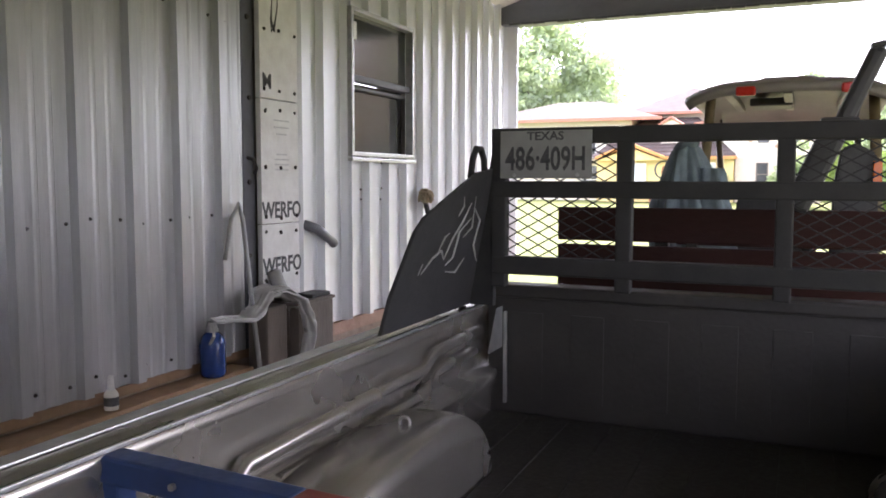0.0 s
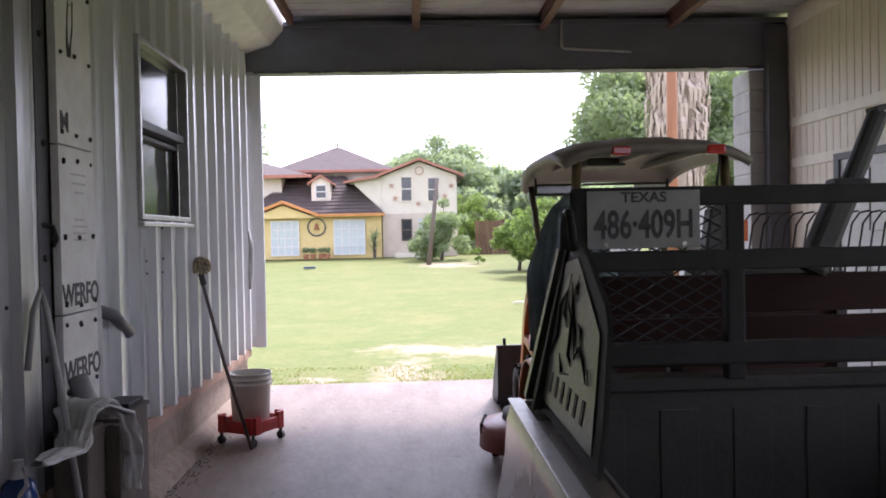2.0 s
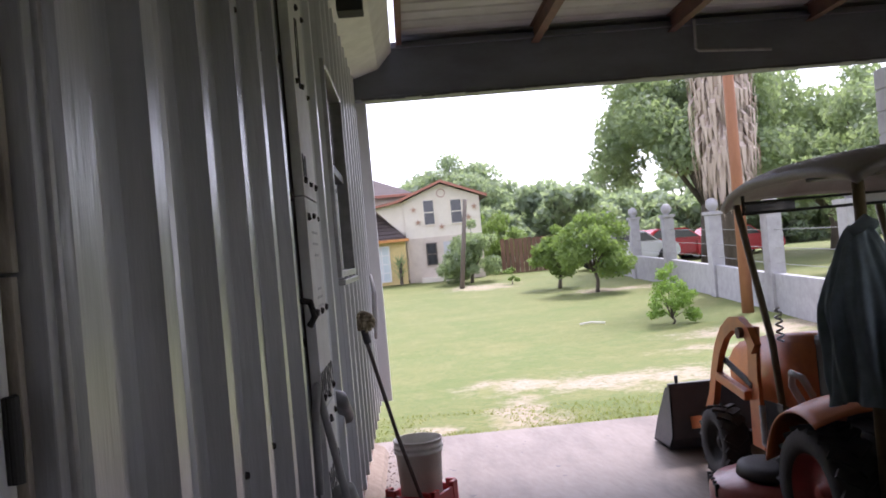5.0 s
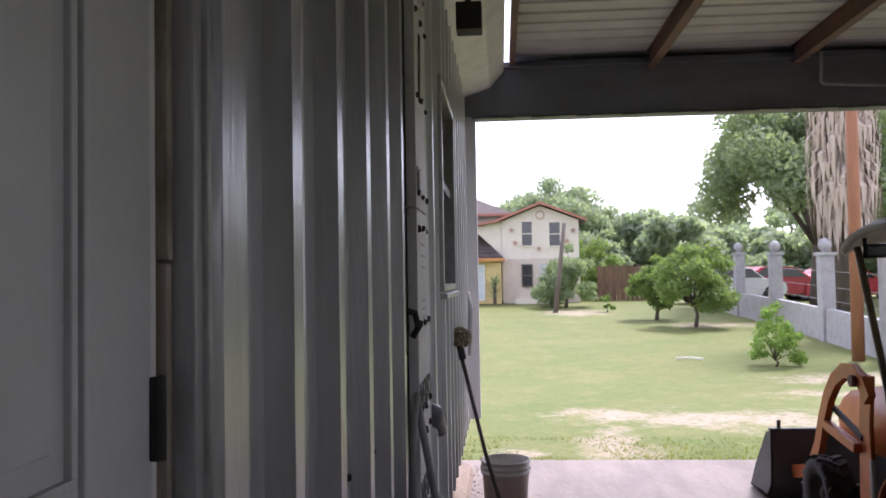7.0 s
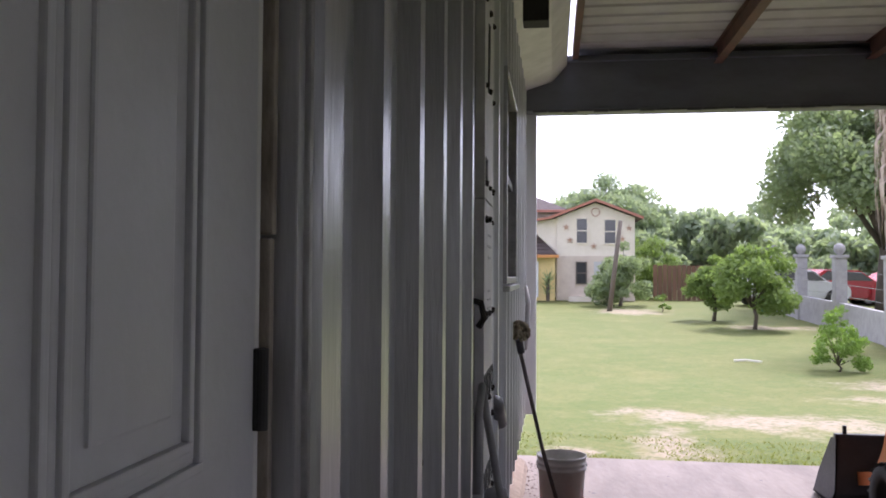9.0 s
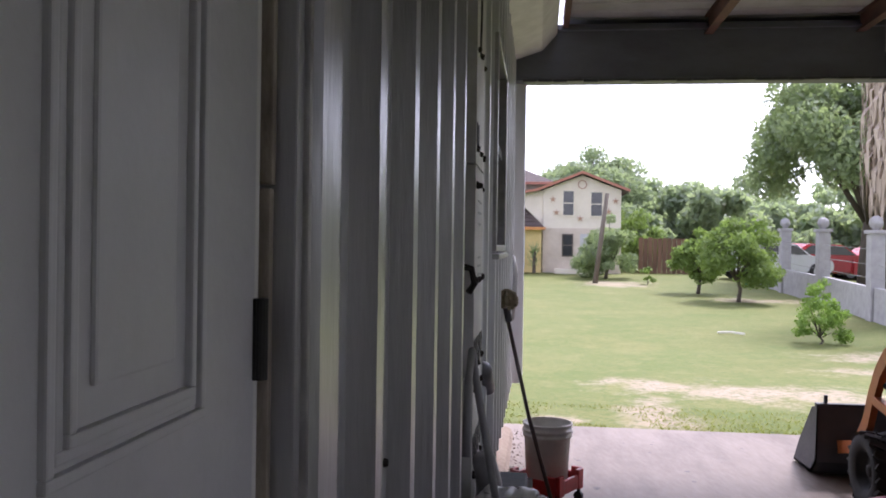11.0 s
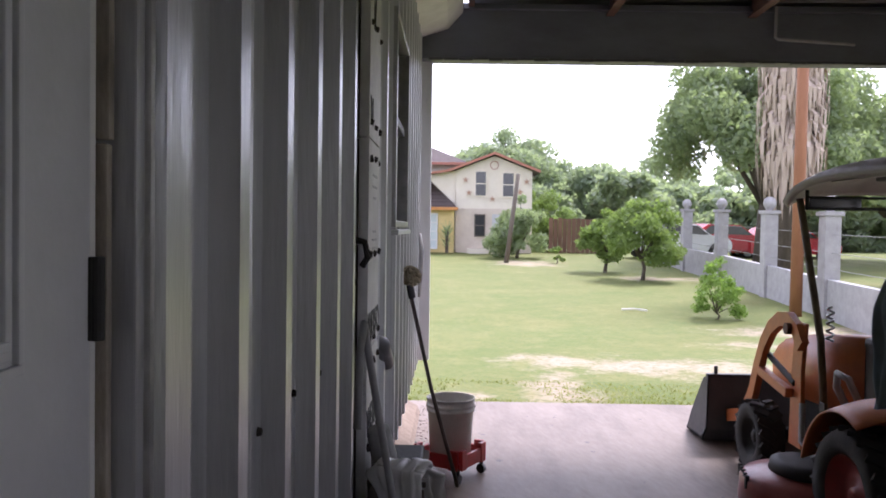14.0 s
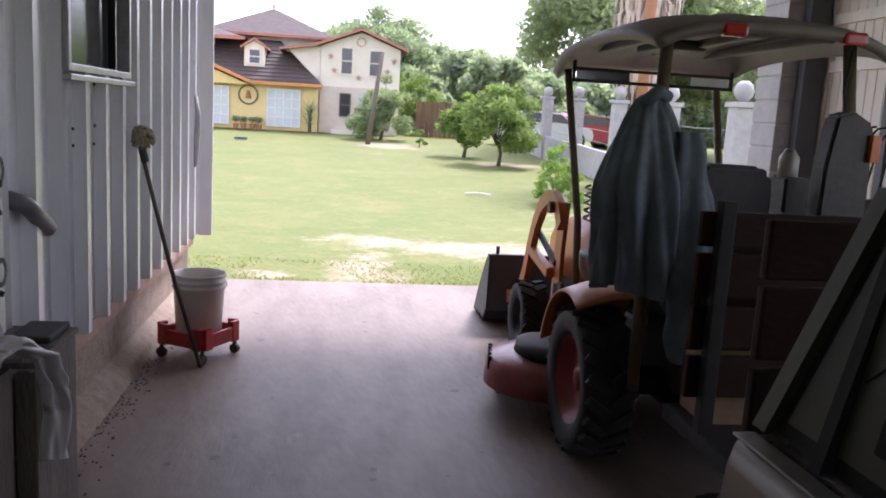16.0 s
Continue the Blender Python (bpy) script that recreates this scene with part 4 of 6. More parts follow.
tree("citrus_tree", 2.75, 24.1, 2.55, 1.15, 0.75, "round green citrus tree on the lawn", M_LEAF_CITRUS, 21, 4600, 0.085, 40, 0.05, 0.24)
tree("citrus_tree", 2.15, 26.6, 2.2, 0.85, 0.65, "round green citrus tree on the lawn", M_LEAF_CITRUS, 22, 3200, 0.085, 32, 0.05, 0.22)
tree("citrus_tree", -0.1, 33.0, 2.6, 1.3, 0.5, "dark green citrus tree beside the house", M_LEAF_DARK, 23, 5000, 0.09, 34, 0.06, 0.1)
tree("citrus_tree", 1.3, 38.5, 2.9, 1.6, 0.5, "dense green shrub tree by the fence", M_LEAF_CITRUS, 24, 5000, 0.1, 30, 0.07, 0.25)
tree("sapling", 2.3, 16.2, 1.30, 0.5, 0.15, "young bright green bush on the lawn", M_LEAF_YOUNG, 25, 1700, 0.047, 30, 0.02, 0.06)
tree("shrub", 1.1, 30.2, 0.75, 0.3, 0.15, "small low green shrub", M_LEAF_CITRUS, 26, 350, 0.06, 8, 0.02, 0.2)
tree("large_tree", 8.6, 31.0, 8.8, 4.0, 2.6, "tall spreading grey-green mesquite tree", M_LEAF_DARK, 27, 26000, 0.15, 42, 0.22, 0.42)
tree("large_tree", 14.6, 33.0, 7.6, 4.2, 2.2, "tall spreading grey-green mesquite tree", M_LEAF_DARK, 28, 20000, 0.16, 38, 0.22, 0.35)
tree("large_tree", 10.5, 22.5, 5.2, 2.4, 1.8, "leafy tree behind the cement fence", M_LEAF_DARK, 33, 9000, 0.12, 40, 0.14, 0.35)
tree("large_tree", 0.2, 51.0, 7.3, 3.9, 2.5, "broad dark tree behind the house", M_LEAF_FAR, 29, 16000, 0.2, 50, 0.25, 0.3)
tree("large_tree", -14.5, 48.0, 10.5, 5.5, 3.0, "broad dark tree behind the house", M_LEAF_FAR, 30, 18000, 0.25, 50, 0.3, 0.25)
# far woods: a broken line of crowns
for seed, x0, x1, y0, hh in ((31, -40, 70, 62, 5.9), (32, 3, 40, 46, 4.3)):
    r = random.Random(seed)
    cl = []
    x = x0
    while x < x1:
        h = hh * r.uniform(0.75, 1.15)
        for k in range(6):
            cl.append((x + r.uniform(-1.2, 1.2), y0 + r.uniform(-3, 3), 0.3 + h * (k + 0.6) / 6.4, r.uniform(0.7, 1.35)))
        x += 1.1
    tagged(new("far_woods", leaf_mesh("far_woods", cl, 170000, 0.22, M_LEAF_FAR, seed)), "distant line of green woodland, paled for haze", "woods", kind="stuff")

# palm with a skirt of dead fronds, and the pole before it
PX, PY = 5.45, 20.8
o = thing("palm_tree", (PX, PY, 0), "tall palm with a shaggy skirt of dead fronds", "palm tree")
part("trunk", tube([(PX, PY, 0.0), (PX, PY, 3.0), (PX + 0.05, PY, 10.0)], [0.34, 0.27, 0.25], 14), M_BARK, o, "", True)
r = random.Random(40)
vs, fs = [], []
for k in range(2600):
    a = r.uniform(0, 6.28)
    zt = 3.3 + 6.0 * r.random()
    ln = r.uniform(0.6, 1.5)
    r0 = 0.28
    r1 = 0.40 + 0.42 * r.random() * min(1, (zt - 2.6) / 1.6)
    w = r.uniform(0.025, 0.065)
    t = Vector((-math.sin(a), math.cos(a), 0))
    d = Vector((math.cos(a), math.sin(a), 0))
    b = Vector((PX, PY, 0))
    i = len(vs)
    sw = r.gauss(0, 0.06)
    vs += [b + d * r0 + Vector((0, 0, zt)) - t * w * 0.4, b + d * r0 + Vector((0, 0, zt)) + t * w * 0.4,
           b + d * r1 + t * (w + sw * 0.5) + Vector((0, 0, zt - ln * 0.5)), b + d * r1 + t * (sw * 0.5 - w) + Vector((0, 0, zt - ln * 0.5)),
           b + d * (r1 - 0.03) + t * sw + Vector((0, 0, zt - ln))]
    fs += [(i, i + 1, i + 2, i + 3), (i + 3, i + 2, i + 4)]
me = bpy.data.meshes.new("frond_skirt")
me.from_pydata(vs, [], fs)
me.materials.append(M_PALM_DEAD)
sk = new("frond_skirt", me)
sk.parent, sk.matrix_parent_inverse = o, o.matrix_basis.inverted()
o = thing("utility_pole", (4.0, 16.8, 0), "straight orange-brown timber pole in the lawn", "pole")
part("pole", tube([(3.98, 16.8, -0.1), (4.0, 16.8, 3.5), (4.03, 16.8, 8.5)], [0.115, 0.108, 0.095], 14), M_POLE, o, "", True)
o = thing("leaning_post", (-0.69, 30.3, 0.4), "old grey post leaning in the lawn", "post")
part("post", tube([(-0.69, 30.3, 0.3), (-0.3, 30.3, 3.55)], [0.09, 0.07], 10), M_OLDPOLE, o, "", True)
o = thing("fallen_stick", (0.98, 17.15, 0.05), "pale bare stick lying on the lawn", "stick")
part("stick", tube([(0.75, 17.2, ground_z(0, 17) + 0.01), (0.98, 17.15, ground_z(0, 17) + 0.03), (1.22, 17.05, ground_z(0, 17) + 0.01)], 0.02, 6), M_BUCKET, o)

# ---- house ----
g0 = 0.55
hs = thing("house", (-4, 37, g0), "two-storey cream stucco house with brown roofs and a yellow wing", "house")


def hwall(name, a, b, material, label=""):
    return part(name, box(a, b), material, hs, label)


def gable_roof(name, x0, x1, y0, y1, ze, zp, mat_roof, mat_edge, over=0.3, th=0.09):
    """Roof with its ridge along y."""
    xm = (x0 + x1) / 2
    sl = (zp - ze) / (xm - x0)
    a, b = x0 - over, x1 + over
    ze2 = ze - sl * over
    ob = part(name, prism([(a, ze2), (xm, zp), (b, ze2), (b, ze2 + th), (xm, zp + th), (a, ze2 + th)], "y", y0 - over, y1), mat_roof, hs)
    part("bargeboard", prism([(a - 0.02, ze2 - 0.02), (xm, zp - 0.02), (b + 0.02, ze2 - 0.02), (b + 0.02, ze2 + th), (xm, zp + th), (a - 0.02, ze2 + th)], "y", y0 - over - 0.06, y0 - over - 0.003), mat_edge, ob, "terracotta bargeboard")
    return ob


def hwindow(x0, x1, z0, z1, y, glass=M_DARKGLASS, frame_m=M_WHITE, bars=1):
    w = part("window", box((x0, y - 0.03, z0), (x1, y + 0.02, z1)), glass, hs)
    bm = bmesh.new()
    t = 0.045
    for a, b in (((x0 - t, z0 - t), (x1 + t, z0)), ((x0 - t, z1), (x1 + t, z1 + t)), ((x0 - t, z0), (x0, z1)), ((x1, z0), (x1 + t, z1))):
        add_box(bm, (a[0], y - 0.06, a[1]), (b[0], y, b[1]))
    for k in range(bars):
        z = z0 + (z1 - z0) * (k + 1) / (bars + 1)
        add_box(bm, (x0, y - 0.045, z - 0.02), (x1, y - 0.025, z + 0.02))
    part("window_frame", bm, frame_m, w)
    return w


# gabled wing
bm = prism([(-2.51, g0), (0.74, g0), (0.74, 4.05), (-0.885, 4.68), (-2.51, 4.05)], "y", 36.0, 42)
part("wall", bm, M_STUCCO, hs, "cream stucco gable wall")
part("wall_base", box((-2.52, 35.96, g0), (0.75, 36.0, 2.44), 0.01), M_STUCCO_LOW, hs, "beige lower storey")
gable_roof("roof", -2.51, 0.74, 36.0, 42, 4.1, 4.74, M_SHINGLE, M_FASCIA, 0.3)
part("wall", prism([(-2.52, 2.56), (-3.78, 3.80), (-3.95, 3.80), (-2.52, 4.03)], "y", 36.1, 38.5), M_STUCCO, hs, "cream wall beside the gable")
part("roof", prism([(-2.62, 4.03), (-4.15, 3.79), (-4.15, 3.87), (-2.62, 4.12)], "y", 35.75, 40.0), M_SHINGLE, hs, "low side roof")
part("fascia", prism([(-2.80, 3.98), (-4.17, 3.77), (-4.17, 3.86), (-2.80, 4.08)], "y", 35.70, 35.745), M_FASCIA, hs)
hwindow(-1.66, -1.24, 2.99, 4.0, 36.0, frame_m=M_STUCCO)
hwindow(-0.50, -0.06, 2.97, 3.95, 36.0, frame_m=M_STUCCO)
hwindow(-1.66, -1.28, 1.28, 2.15, 35.96, frame_m=M_OLDPOLE)
part("door", box((-0.95, 35.93, g0), (-0.5, 35.955, 2.2)), M_WHITE_DOOR, hs, "pale door")
hwindow(-0.42, 0.05, 1.15, 2.1, 35.96, frame_m=M_WHITE)
for x, z in ((-2.1, 3.65), (-1.95, 3.1), (-0.95, 2.85), (0.22, 3.15), (0.5, 3.6)):
    s = []
    for k in range(10):
        a = math.pi / 2 + k * math.pi / 5
        q = 0.15 if k % 2 == 0 else 0.055
        s.append((x + q * math.cos(a), z + q * math.sin(a)))
    part("star", prism(s, "y", 35.95, 35.99), M_STAR, hs, "faded tan barn star")
part("ring", lathe([(0.15, -0.02), (0.19, -0.02), (0.19, 0.02), (0.15, 0.02)], 24, Matrix.Translation((-0.88, 35.97, 4.28)) @ pose(0, 0, 0, 90), True), M_STAR, hs)
part("step", box((-2.0, 35.5, g0 - 0.1), (-0.2, 35.95, g0 + 0.18)), M_STUCCO, hs)

# yellow wing with its broad roof
part("wall", box((-8.2, 35.6, g0), (-2.56, 38, 2.45)), M_YELLOW, hs, "yellow stucco wall")
bm = bmesh.new()
q = [bm.verts.new(p) for p in ((-8.5, 35.2, 2.42), (-2.42, 35.2, 2.42), (-4.3, 38.4, 4.3), (-6.7, 38.4, 4.3), (-8.5, 38.4, 2.42), (-2.42, 38.4, 2.42))]
bm.faces.new((q[0], q[1], q[2], q[3]))
bm.faces.new((q[1], q[5], q[2]))
bm.faces.new((q[0], q[3], q[4]))
bm.faces.new((q[4], q[3], q[2], q[5]))
bm.faces.new((q[0], q[4], q[5], q[1]))
part("roof", bm, M_SHINGLE, hs, "brown shingle roof")
for k in range(11):
    t = (k + 0.5) / 11.5
    part("shingle_course", box((-8.5 + 1.8 * t + 0.05, 35.2 + 3.2 * t - 0.01, 2.43 + 1.88 * t), (-2.42 - 1.88 * t - 0.05, 35.2 + 3.2 * t + 0.02, 2.455 + 1.88 * t)), M_SHINGLE, hs)
part("fascia", box((-5.25, 35.13, 2.34), (-2.4, 35.19, 2.46)), M_FASCIA_Y, hs, "orange fascia board")
bm = prism([(-8.15, 2.36), (-6.7, 2.92), (-5.25, 2.36), (-5.25, 2.48), (-6.7, 3.05), (-8.15, 2.48)], "y", 35.0, 36.6)
part("porch_roof", bm, M_FASCIA_Y, hs, "small orange porch gable")
part("porch_gable", prism([(-8.1, 2.3), (-6.7, 2.85), (-5.3, 2.3)], "y", 35.2, 35.5), M_YELLOW, hs)
for x0, x1 in ((-4.58, -3.28), (-7.25, -6.1)):
    d = part("french_door", box((x0, 35.54, g0 + 0.15), (x1, 35.59, 2.2)), M_CURTAIN, hs, "white glazed french doors with pale curtains")
    bm = bmesh.new()
    n = 4
    for k in range(n + 1):
        x = x0 + (x1 - x0) * k / n
        add_box(bm, (x - 0.03, 35.5, g0 + 0.15), (x + 0.03, 35.54, 2.2))
    for k in range(5):
        z = g0 + 0.17 + (2.2 - g0 - 0.19) * k / 4
        add_box(bm, (x0 - 0.03, 35.505, z - 0.025), (x1 + 0.03, 35.538, z + 0.025))
    part("door_frame", bm, M_WHITE, d)
part("wheel_ornament", lathe([(0.34, -0.02), (0.40, -0.02), (0.40, 0.02), (0.34, 0.02)], 32, Matrix.Translation((-5.33, 35.57, 1.91)) @ pose(0, 0, 0, 90), True), M_DARK_STEEL, hs, "dark round ornament")
part("bell_ornament", lathe([(0, 0.18), (0.06, 0.15), (0.09, 0.0), (0.13, -0.12), (0, -0.12)], 16, Matrix.Translation((-5.33, 35.56, 1.9))), M_TERRA, hs)
# dormer
dm = part("dormer", prism([(-5.6, 2.95), (-4.78, 2.95), (-4.78, 3.85), (-5.19, 4.1), (-5.6, 3.85)], "y", 36.3, 37.9), M_STUCCO, hs, "cream dormer")
part("dormer_roof", prism([(-5.75, 3.76), (-5.19, 4.12), (-4.63, 3.76), (-4.63, 3.84), (-5.19, 4.22), (-5.75, 3.84)], "y", 36.15, 38.2), M_FASCIA, dm)
hwindow(-5.38, -4.98, 3.2, 3.72, 36.3)
# upper storey with a hipped roof
part("wall", box((-7.2, 38.6, g0), (-2.4, 43, 4.6)), M_STUCCO, hs, "cream upper storey")


def hip(x0, x1, y0, y1, z, zt, inset):
    bm = bmesh.new()
    a = [bm.verts.new(p) for p in ((x0, y0, z), (x1, y0, z), (x1, y1, z), (x0, y1, z))]
    ym = (y0 + y1) / 2
    t = [bm.verts.new(p) for p in ((x0 + inset, ym, zt), (x1 - inset, ym, zt))]
    bm.faces.new((a[0], a[1], t[1], t[0]))
    bm.faces.new((a[2], a[3], t[0], t[1]))
    bm.faces.new((a[1], a[2], t[1]))
    bm.faces.new((a[3], a[0], t[0]))
    bm.faces.new(a[::-1])
    return bm


part("roof", hip(-7.7, -1.9, 38.0, 43.6, 4.52, 5.85, 2.75), M_SHINGLE, hs, "brown hipped roof")
part("fascia", box((-7.7, 37.95, 4.44), (-1.9, 38.0, 4.55)), M_FASCIA, hs)
part("vent", box((-5.15, 38.55, 4.15), (-4.75, 38.6, 4.3)), M_DARKGLASS, hs)
part("finial", lathe([(0.06, 0), (0.06, 0.15), (0.12, 0.2), (0.05, 0.3), (0, 0.42)], 12, Matrix.Translation((-4.8, 40.8, 5.8))), M_STUCCO_LOW, hs, "roof finial", True)
# left wing with balcony
part("wall", box((-14.0, 37.0, g0), (-7.0, 43, 4.25)), M_STUCCO, hs, "cream stucco left wing")
part("roof", hip(-14.6, -5.6, 36.4, 43.6, 4.2, 5.3, 3.4), M_SHINGLE, hs, "brown hipped roof")
part("fascia", box((-14.6, 36.34, 4.1), (-5.6, 36.4, 4.24)), M_FASCIA, hs)
bl = part("balcony", box((-13.5, 36.2, 2.35), (-8.35, 37.0, 2.45)), M_STUCCO_LOW, hs, "balcony with a dark rail")
for k in range(26):
    part("baluster", box((-13.5 + k * 0.2, 36.22, 2.45), (-13.47 + k * 0.2, 36.25, 3.1)), M_DARK_STEEL, bl)
part("rail", box((-13.5, 36.2, 3.1), (-8.35, 36.27, 3.16)), M_DARK_STEEL, bl)
hwindow(-9.0, -8.6, 2.6, 3.8, 37.0)
hwindow(-9.2, -8.5, 0.9, 2.1, 37.0)
for k, x in enumerate((-5.75, -5.45, -5.1, -4.85)):
    o = thing("flower_pot", (x, 35.1, g0), "terracotta pot with a green plant by the yellow wall", "plant pot", "pots by the yellow wall")
    part("pot", lathe([(0, 0), (0.09, 0), (0.13, 0.22), (0.11, 0.22), (0, 0.18)], 14, Matrix.Translation((x, 35.1, ground_z(x, 35.1)))), M_TERRA, o)
    p = new("plant", leaf_mesh("plant", [(x, 35.1, ground_z(x, 35.1) + 0.38, 0.17)], 80, 0.07, M_LEAF_DARK, 60 + k))
    p.parent, p.matrix_parent_inverse = o, o.matrix_basis.inverted()
o = thing("yucca", (-2.85, 35.1, g0), "spiky green yucca at the corner of the house", "yucca")
bm = bmesh.new()
r = random.Random(3)
for k in range(60):
    a, e = r.uniform(0, 6.28), r.uniform(0.1, 1.4)
    d = Vector((math.cos(a) * math.cos(e), math.sin(a) * math.cos(e), math.sin(e)))
    b = Vector((-2.85, 35.1, g0 + r.uniform(0.2, 0.9)))
    t = d.cross(Vector((0, 0, 1))).normalized() * 0.035
    vv = [bm.verts.new(p) for p in (b - t, b + t, b + d * 0.65)]
    bm.faces.new(vv)
part("leaves", bm, M_LEAF_DARK, o)
part("stem", rod((-2.85, 35.1, g0), (-2.85, 35.1, g0 + 0.9), 0.07), M_BARK, o)
o = thing("blue_tray", (-4.9, 29.3, 0.4), "small blue tray lying on the lawn", "tray")
part("tray", box((-5.1, 29.2, ground_z(0, 29.3)), (-4.7, 29.45, ground_z(0, 29.3) + 0.06), 0.01), M_BLUE, o)

# ---- fence ----
fence = tagged(thing("cement_fence", (5.0, 22, 0), "low grey cement wall with tall posts topped by balls", "fence"), kind="structure")
FY = (31.5, 27.8, 24.2, 20.2, 16.6, 13.2)
FX = (5.15, 5.0, 4.95, 4.75, 4.5, 4.2)
for k, (x, y) in enumerate(zip(FX, FY)):
    z = ground_z(x, y) - 0.05
    p = part("post", box((x - 0.15, y - 0.15, z), (x + 0.15, y + 0.15, z + 1.95), 0.015), M_CEMENT, fence)
    part("cap", box((x - 0.19, y - 0.19, z + 1.95), (x + 0.19, y + 0.19, z + 2.03), 0.01), M_CEMENT, p)
    part("ball", lathe([(0.05, 2.03), (0.09, 2.07), (0.14, 2.14), (0.15, 2.2), (0.12, 2.29), (0.06, 2.34), (0, 2.35)], 18, Matrix.Translation((x, y, z))), M_CEMENT, p, "", True)
    if k:
        xa, ya = FX[k - 1], FY[k - 1]
        d = Vector((xa - x, ya - y, 0)).normalized()
        part("wall", bar(Vector((x, y, z + 0.36)) + d * 0.15, Vector((xa, ya, ground_z(xa, ya) + 0.31)) - d * 0.15, 0.15, 0.8, 0.008), M_CEMENT, fence)
        bm = bmesh.new()
        for h in (0.95, 1.25, 1.6):
            add_rod(bm, (x, y, z + h), (xa, ya, ground_z(xa, ya) + h - 0.05), 0.006, seg=5)
        part("wire", bm, M_PVC, fence, "thin fence wires")
wf = tagged(thing("board_fence", (2.6, 37, 0.5), "weathered brown board fence", "fence"), kind="structure")
for k in range(14):
    x = 1.6 + k * 0.2
    part("board", box((x, 37.0, 0.5), (x + 0.18, 37.03, 2.05 + 0.05 * random.Random(k).random()), 0.004), M_FENCE_WOOD, wf)


def car(x, y, z, rot, paint, label):
    m = pose(x, y, z, 0, 0, rot)
    o = thing("parked_car", (x, y, z), label, "car")
    body = prism([(-2.1, 0.3), (2.1, 0.3), (2.15, 0.6), (2.0, 0.82), (1.1, 0.95), (0.45, 1.38), (-1.0, 1.42), (-1.75, 0.98), (-2.1, 0.9)], "y", -0.82, 0.82, 0.06)
    bmesh.ops.transform(body, matrix=m, verts=body.verts)
    part("body", body, paint, o)
    gl = prism([(0.95, 0.97), (0.42, 1.32), (-0.95, 1.35), (-1.5, 1.0)], "y", -0.835, 0.835, 0.01)
    bmesh.ops.transform(gl, matrix=m, verts=gl.verts)
    part("side_window", gl, M_DARKGLASS, o)
    for wx in (-1.3, 1.3):
        for wy in (-0.8, 0.8):
            w = rod((wx, wy - 0.1, 0.32), (wx, wy + 0.1, 0.32), 0.32, seg=20)
            bmesh.ops.transform(w, matrix=m, verts=w.verts)
            wh = part("wheel", w, M_RUBBER, o)
            w = rod((wx, wy - 0.11, 0.32), (wx, wy + 0.11, 0.32), 0.19, seg=14)
            bmesh.ops.transform(w, matrix=m, verts=w.verts)
            part("rim", w, M_ALU, wh)
    return o


car(6.5, 34.5, 0.5, 20, M_CAR_WHITE, "white car parked beyond the cement fence")
car(8.6, 35.5, 0.5, 15, M_CAR_RED, "red car parked beyond the cement fence")
car(11.5, 36.0, 0.4, 10, M_CAR_RED, "dusty red car parked beyond the fence")
o = thing("teal_bin", (4.7, 30.6, 0.4), "teal plastic bin beside the fence", "bin")
part("bin", lathe([(0, 0), (0.22, 0), (0.27, 0.6), (0.25, 0.6), (0, 0.5)], 18, Matrix.Translation((4.7, 30.6, ground_z(4.7, 30.6)))), M_TEAL, o)
sh = thing("shed", (9.5, 17.0, 0), "small white-roofed shed beyond the fence", "shed")
part("wall", box((8.4, 16.4, 0), (10.8, 18.4, 1.95)), M_OLD_BOX, sh)
part("roof", prism([(8.1, 1.95), (9.6, 2.3), (11.1, 1.95), (11.1, 2.02), (9.6, 2.37), (8.1, 2.02)], "y", 16.1, 18.7), M_WHITE, sh)

# ---- pickup-bed trailer ----
tr = thing("bed_trailer", (-0.28, 1.6, 0), "grey pickup-bed trailer parked on the slab", "trailer")
X0, X1, Y0, Y1 = -1.10, 0.5, 0.42, 2.75
ZF, ZT = 0.62, 1.0


def side(sign):
    """Inner and outer skin of one bed side, with pressed ledges."""
    pf = [(0.125, ZF), (0.12, 0.70), (0.15, 0.75), (0.145, 0.775), (0.09, 0.785), (0.088, 0.82), (0.105, 0.90), (0.095, 0.955), (0.10, 0.965), (0.10, 0.995), (0.085, 1.003), (0.07, 0.998), (0.062, 1.003), (0.02, 1.002), (0.0, 0.99), (-0.012, 0.95), (-0.02, 0.85), (-0.045, 0.72), (-0.05, 0.62), (-0.03, 0.45)]

    def f(u, v):
        k = min(int(v * (len(pf) - 1) + 1e-6), len(pf) - 1)
        d, z = pf[k]
        y = Y0 + (Y1 - Y0) * u
        if 2 < k < 6:
            # the ledge steps up and down along the bed
            z += 0.035 * (math.tanh((y - 1.25) * 14) - math.tanh((y - 2.0) * 14)) / 2
        return ((X0 + d) if sign < 0 else (X1 - d), y, z)
    return grid(60, len(pf) - 1, f)


part("bed_side", side(-1), M_BED, tr, "bronze-grey bed side with pressed ledges", True)
part("bed_side", side(1), M_BED, tr, "", True)
for s, x in ((-1, X0), (1, X1)):
    bm = bmesh.new()
    add_box(bm, (min(x, x - s * 0.11), Y0 - 0.012, 0.6), (max(x, x - s * 0.11), Y0, 1.0), 0.004)
    part("end_cap", bm, M_ALU, tr)
    part("rail_cap", box((x - s * 0.012 - 0.02, Y0, 1.003), (x - s * 0.012 + 0.02, Y1, 1.008), 0.002), M_ALU, tr, "scuffed pale rail edge")
    part("seam", box((x - s * 0.10 - 0.004, Y0, 0.997), (x - s * 0.10 + 0.004, Y1, 1.004), 0.001), M_ALU, tr)
